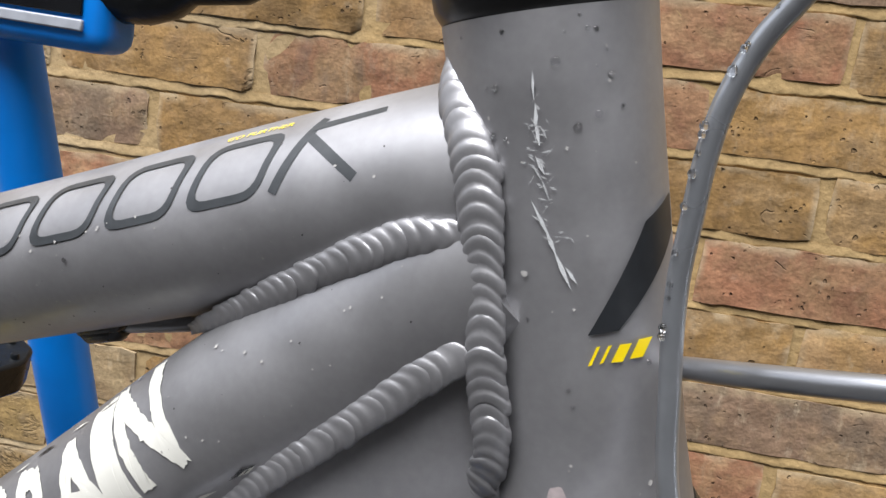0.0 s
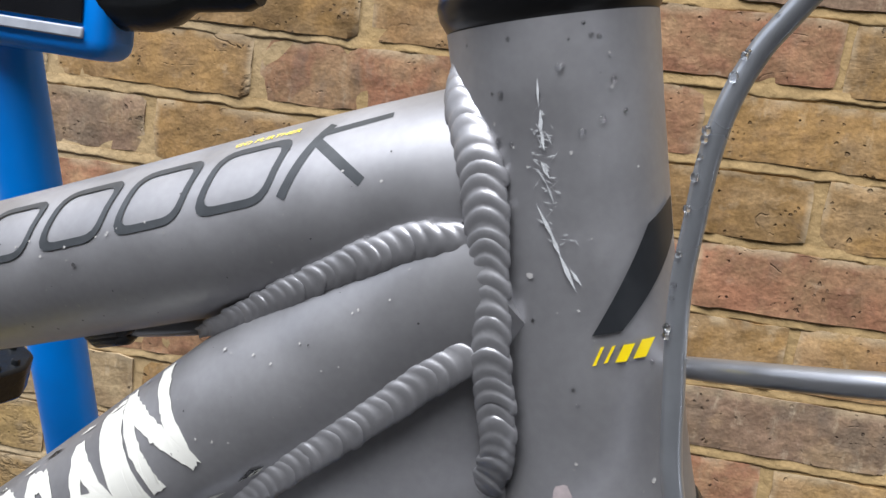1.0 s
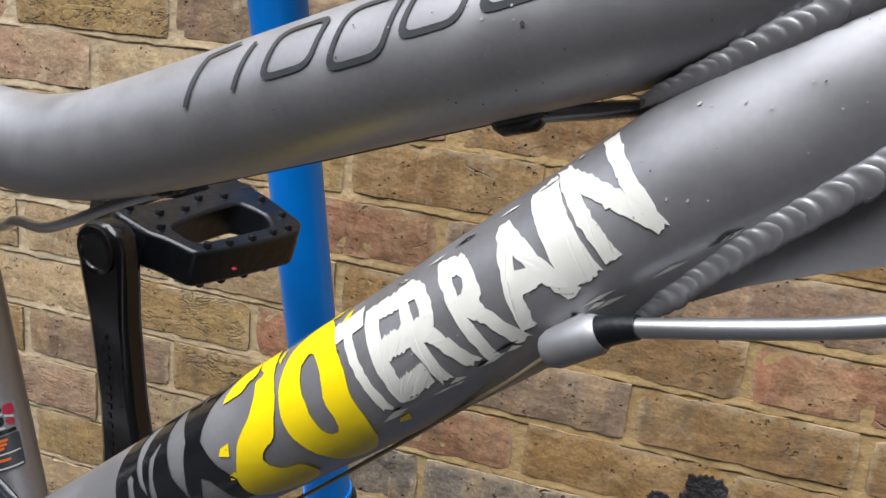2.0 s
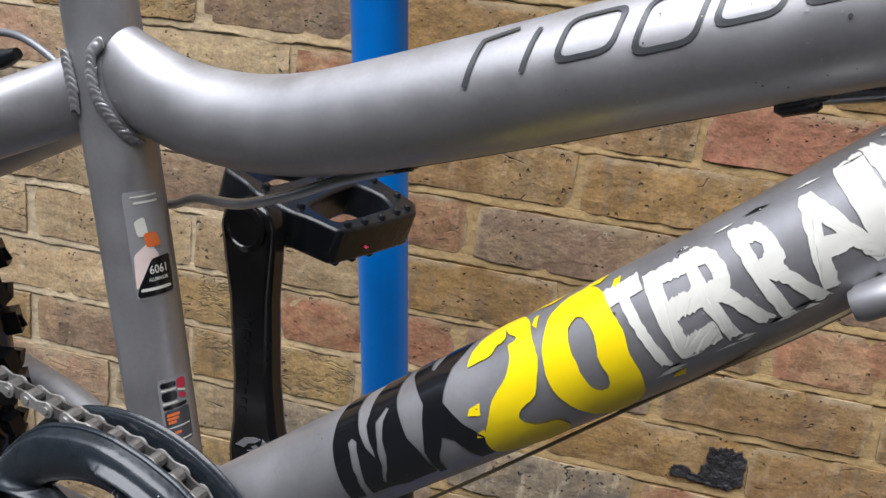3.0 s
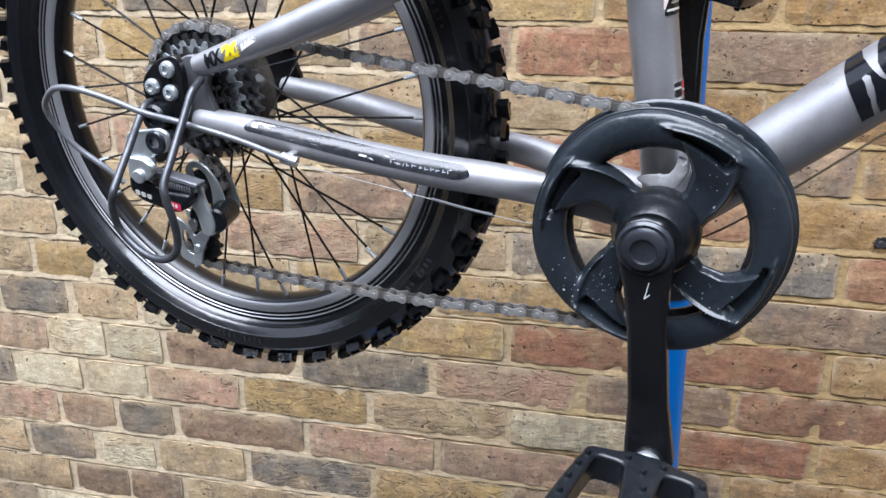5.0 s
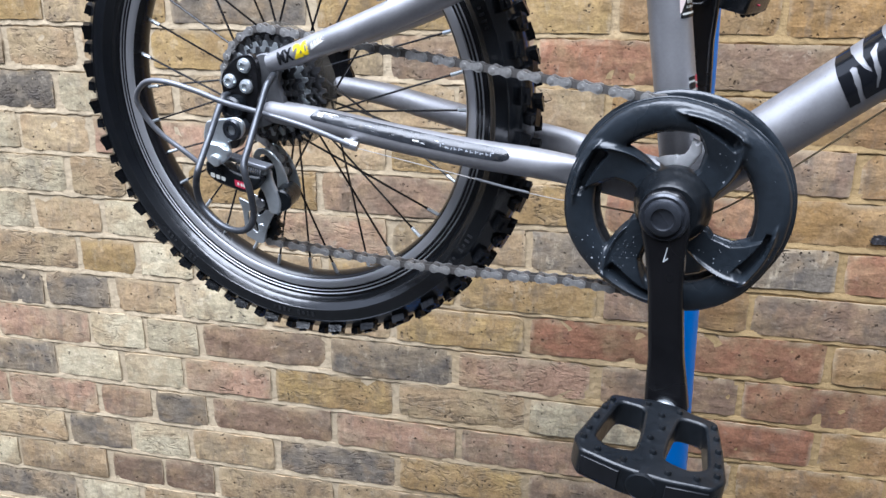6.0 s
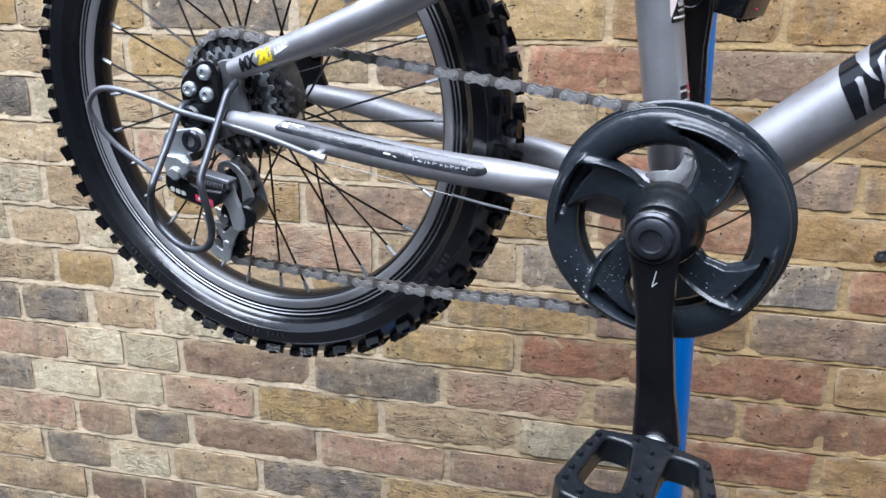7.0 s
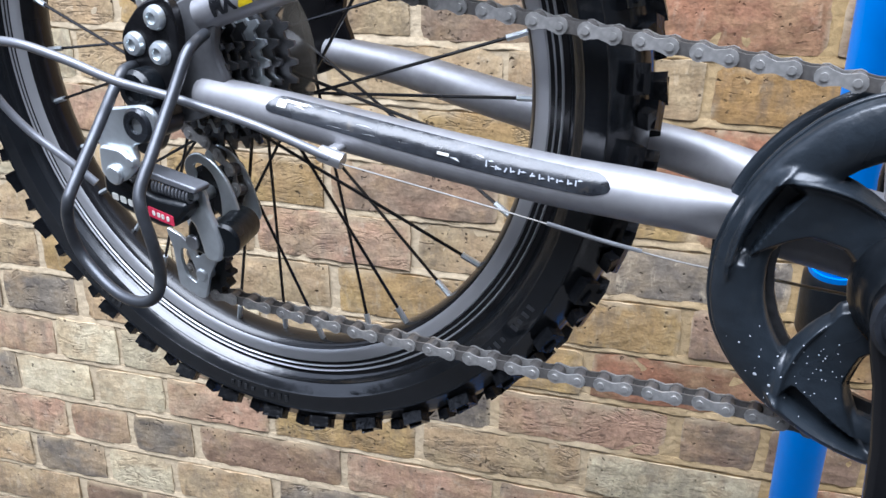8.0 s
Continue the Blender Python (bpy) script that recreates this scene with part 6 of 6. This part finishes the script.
stand_part(tube("lower_mast", [at_z(1.14), at_z(0.62)], 0.0222, M_BLUE, None, seg=32))
stand_part(tube("mast_collar", [at_z(1.135), at_z(1.13), at_z(1.075), at_z(1.07)], [0.0225, 0.0258, 0.0258, 0.0235], M_BLACK, None, "black clamp collar", seg=36))
hub_at = at_z(0.63)
bm = bmesh.new()
sweep(bm, [hub_at + V(0, 0, 0.04), hub_at - V(0, 0, 0.06)], 0.032, 28)
stand_part(part("leg_hub", bm, M_BLACK))
for dx, dy in ((-0.42, -0.38), (0.42, -0.38), (0.0, -0.10)):
    stand_part(tube("leg", [hub_at, V(hub_at.x + dx, hub_at.y + dy, 0.012)], 0.0150, M_BLUE, None, seg=20))
bm = bmesh.new()
block(bm, (0.0560, 0.620, 1.657), (0.180, 0.040, 0.090), pose(0, 0, 0, 0, 2, -2))
stand_part(part("clamp_head", bm, M_BLUE, None, "blue clamp head", bevel=0.012, segs=4))
bm = bmesh.new()
block(bm, (0.0540, 0.599, 1.6605), (0.156, 0.003, 0.056), pose(0, 0, 0, 0, 2, -2))
stand_part(part("clamp_label", bm, M_DECAL, None, "black label with a blue oval", bevel=0.001))
bm = bmesh.new()
block(bm, (0.0540, 0.5985, 1.6270), (0.156, 0.003, 0.0066), pose(0, 0, 0, 0, 2, -2))
stand_part(part("clamp_label", bm, M_STRIP, None, "white label strip with unreadable print", bevel=0.001))
bm = bmesh.new()
block(bm, (0.094, 0.5968, 1.6268), (0.022, 0.0006, 0.0030), pose(0, 0, 0, 0, 2, -2))
stand_part(part("print_bar", bm, M_DARKGREY, None))
bm = bmesh.new()
lathe(bm, (0.100, 0.5976, 1.646), (0, -1, 0), [(0.014, 0), (0.014, 0.0006), (0.012, 0.0008)], 28)
stand_part(part("print_oval", bm, M_BLUE, None))
stand_part(tube("clamp_handle", [V(0.138, 0.619, 1.650), V(0.160, 0.618, 1.651), V(0.176, 0.617, 1.653), V(0.188, 0.616, 1.656), V(0.222, 0.613, 1.659), V(0.230, 0.612, 1.660)], [0.022, 0.0215, 0.018, 0.0125, 0.0120, 0.009], M_BLACK, None, "black clamp handle", seg=28))

# ---------------------------------------------------------------- bricks
# o, d and r on the right carry the wall's weaker light in their colour
COURSES = {
    12: "ybptboydrobd", 11: "tbtpbtyodrod", 10: "tytbpotorrod", 9: "ttybpyboooob", 8: "ttytyptrdkrd", 7: "tytygyydoodb", 6: "tgttytbrbbbr", 5: "tgcttttodrdo",
    4: "cctpptyrbddo", 3: "ccttybyrodor", 2: "cctctptggrdo", 1: "ctyctyydbdob", 0: "cggtctyrrdbo", -1: "cpccbgpbrodo", -2: "cgccpytcrdor", -3: "pppgbppbddob",
    -4: "ttgctgybbgod", -5: "ctbbttydgdro", -6: "cgctbttcrdgo", -7: "ctgbtcgdrodb", -8: "tcbgtypdcbdo",
}
EVEN = [-1.50, -1.285, -1.07, -0.925, -0.795, -0.615]
ODD = [-1.41, -1.195, -0.985, -0.866, -0.750, -0.502]
PITCH = 0.2345
brng = random.Random(21)


def brick_mesh(seed, wide):
    """One brick, 1 long, 1 high and 1 deep, with a worn, uneven face."""
    rg = random.Random(seed)
    nx, nz = (15, 5) if wide else (9, 5)
    fx, fz = (0.007, 0.017) if wide else (0.015, 0.017)
    bm = bmesh.new()
    xs = np.linspace(-0.5, 0.5, nx)
    zs = np.linspace(-0.5, 0.5, nz)
    face = []
    for j, z in enumerate(zs):
        row = []
        for i, x in enumerate(xs):
            ex, ez = i in (0, nx - 1), j in (0, nz - 1)
            px = x - math.copysign(rg.uniform(0, fx), x) * ex * (2.2 if ez else 1) + (rg.uniform(-0.02, 0.02) if not ex else 0)
            pz = z - math.copysign(abs(rg.gauss(0, fz)), z) * ez * (2.0 if ex else 1) + (rg.uniform(-0.05, 0.05) if not ez else 0)
            py = rg.uniform(-0.04, 0.04) + (rg.uniform(0.0, 0.06) if ex else 0) + (rg.uniform(0.0, 0.04) if j == 0 else rg.uniform(0.0, 0.07) if ez else 0) + (0.02 if ex and ez else 0) + (0.10 * rg.random() if rg.random() < 0.08 else 0)
            row.append(bm.verts.new((px, py, pz)))
        face.append(row)
    for j in range(nz - 1):
        for i in range(nx - 1):
            bm.faces.new((face[j][i], face[j][i + 1], face[j + 1][i + 1], face[j + 1][i]))
    rim_ = face[0] + [face[j][-1] for j in range(1, nz)] + face[-1][-2::-1] + [face[j][0] for j in range(nz - 2, 0, -1)]
    back = [bm.verts.new((v.co.x, 1.0, v.co.z)) for v in rim_]
    for k in range(len(rim_)):
        bm.faces.new((rim_[k], rim_[(k + 1) % len(rim_)], back[(k + 1) % len(rim_)], back[k]))
    bmesh.ops.recalc_face_normals(bm, faces=bm.faces)
    me = bpy.data.meshes.new("brick")
    bm.to_mesh(me)
    bm.free()
    me.shade_smooth()
    me.set_sharp_from_angle(angle=radians(50))
    return me


SHAPES = {}
for tone, m in BRICKS.items():
    for wide in (True, False):
        made = []
        for v in range(4):
            me = brick_mesh(hash((ord(tone), wide, v)) % 9973, wide)
            me.materials.append(m)
            made.append(me)
        SHAPES[tone, wide] = made

for k, tones in COURSES.items():
    edges = list(ODD if k % 2 else EVEN)
    shift = -0.0012 * k
    while edges[-1] < 1.03:
        edges.append(edges[-1] + PITCH)
    spans = [(x0, x1, tones[i] if i < len(tones) else "d") for i, (x0, x1) in enumerate(zip(edges, edges[1:]))]
    if k in (-1, 1):
        # two headers in place of a stretcher
        x0, x1, q = spans[7]
        spans[7:8] = [(x0 + 0.004, x0 + 0.112, "b"), (x0 + 0.112, x1, q)]
    for x0, x1, tone in spans:
        x0, x1 = x0 + shift, x1 + shift
        wide = x1 - x0 > 0.16
        ob = new("brick", brng.choice(SHAPES[tone, wide]))
        j = brng.uniform(0.0075, 0.0125)
        h = COURSE - brng.uniform(0.0060, 0.0115)
        ob.parent = wall
        ob.location = ((x0 + x1) / 2 + brng.uniform(-0.003, 0.003), WALL_Y + brng.uniform(-0.0018, 0.0004), BED0 + COURSE * (k + 0.5) + brng.uniform(-0.002, 0.002))
        ob.rotation_euler = (brng.uniform(-0.015, 0.025), brng.uniform(-0.010, 0.010), brng.uniform(-0.012, 0.012))
        ob.scale = (x1 - x0 - j, 0.030, h)

# mortar beds: set back under the brick above, drawn flush over the brick below
for k in range(-8, 14):
    rg = random.Random(900 + k)
    xs = np.arange(-1.56, 1.22, 0.007)
    waves = [(rg.uniform(14, 150), rg.uniform(0, 6.3), rg.uniform(0.3, 1.0)) for _ in range(7)]
    bm = bmesh.new()
    rows = []
    for x in xs.tolist():
        w = sum(a * math.sin(f * x + p) for f, p, a in waves) / 3 + rg.uniform(-0.35, 0.35)
        z, y = BED0 + COURSE * k, WALL_Y
        low = z - 0.0048 - 0.0024 * max(-0.6, min(1.4, w))
        rows.append([bm.verts.new(p) for p in ((x, y + 0.012, z + 0.0062), (x, y + 0.0018 + 0.0004 * w, z + 0.0060), (x, y + 0.0014 + 0.0004 * w, z + 0.0005), (x, y + 0.0007 + 0.0005 * w, low + 0.0022), (x, y + 0.0012 + 0.0006 * w, low), (x, y + 0.010, low - 0.001))])
    for r0, r1 in zip(rows, rows[1:]):
        for i in range(5):
            bm.faces.new((r0[i], r1[i], r1[i + 1], r0[i + 1]))
    bmesh.ops.recalc_face_normals(bm, faces=bm.faces)
    part("mortar_bed", bm, M_MORTAR, wall, "struck lime mortar joint" if k == 0 else "", angle=80)

# the rest of the wall, beyond the stretch that is passed
verts, faces, tone_of = [], [], []
for k in range(-11, 30):
    x = -4.4 + (0.117 if k % 2 else 0)
    while x < 4.3:
        inside = -9 < k < 13 and -1.53 < x and x + PITCH < 1.2
        if not inside and not (-9 < k < 13 and x < 1.1 and x + PITCH > -1.40):
            z0 = BED0 + COURSE * k + 0.005
            y = WALL_Y + brng.uniform(-0.001, 0.003)
            b0 = len(verts)
            for yy in (y, WALL_Y + 0.03):
                verts += [(x + 0.005, yy, z0), (x + PITCH - 0.005, yy, z0), (x + PITCH - 0.005, yy, z0 + COURSE - 0.01), (x + 0.005, yy, z0 + COURSE - 0.01)]
            tone_of += [brng.choice((0, 0, 1, 1, 1, 2, 3, 4))] * 5
            faces += [(b0, b0 + 1, b0 + 2, b0 + 3), (b0, b0 + 4, b0 + 5, b0 + 1), (b0 + 1, b0 + 5, b0 + 6, b0 + 2), (b0 + 2, b0 + 6, b0 + 7, b0 + 3), (b0 + 3, b0 + 7, b0 + 4, b0)]
        x += PITCH
me = bpy.data.meshes.new("outer_bricks")
me.from_pydata(verts, [], faces)
for q in "ytpbc":
    me.materials.append(BRICKS[q])
for poly, q in zip(me.polygons, tone_of):
    poly.material_index = q
ob = new("outer_bricks", me)
ob.parent = wall
ob["kind"] = "stuff"

# tar smear on one brick
bm = bmesh.new()
rg = random.Random(3)
for cx, cz, rx, rz, n in ((0.411, 1.085, 0.022, 0.024, 44), (0.396, 1.072, 0.012, 0.010, 24), (0.363, 1.070, 0.011, 0.007, 22), (0.381, 1.066, 0.010, 0.004, 18)):
    pts = []
    for a in np.linspace(0, 2 * math.pi, n, endpoint=False).tolist():
        q = 1 / max(abs(math.cos(a)), abs(math.sin(a))) ** 0.7 * (1 + rg.uniform(-0.13, 0.13))
        pts.append((cx + rx * q * math.cos(a), cz + rz * q * math.sin(a)))
    plate_bm(pts, [], WALL_Y - 0.0022 - 0.0004 * n / 44, WALL_Y + 0.006, bm)
M_TAR = mat("dried_tar", (0.03, 0.028, 0.03), 0.4, vary=0.6, grain=130, bump=0.005)
part("tar_smear", bm, M_TAR, wall, "black tar smear on a brick")
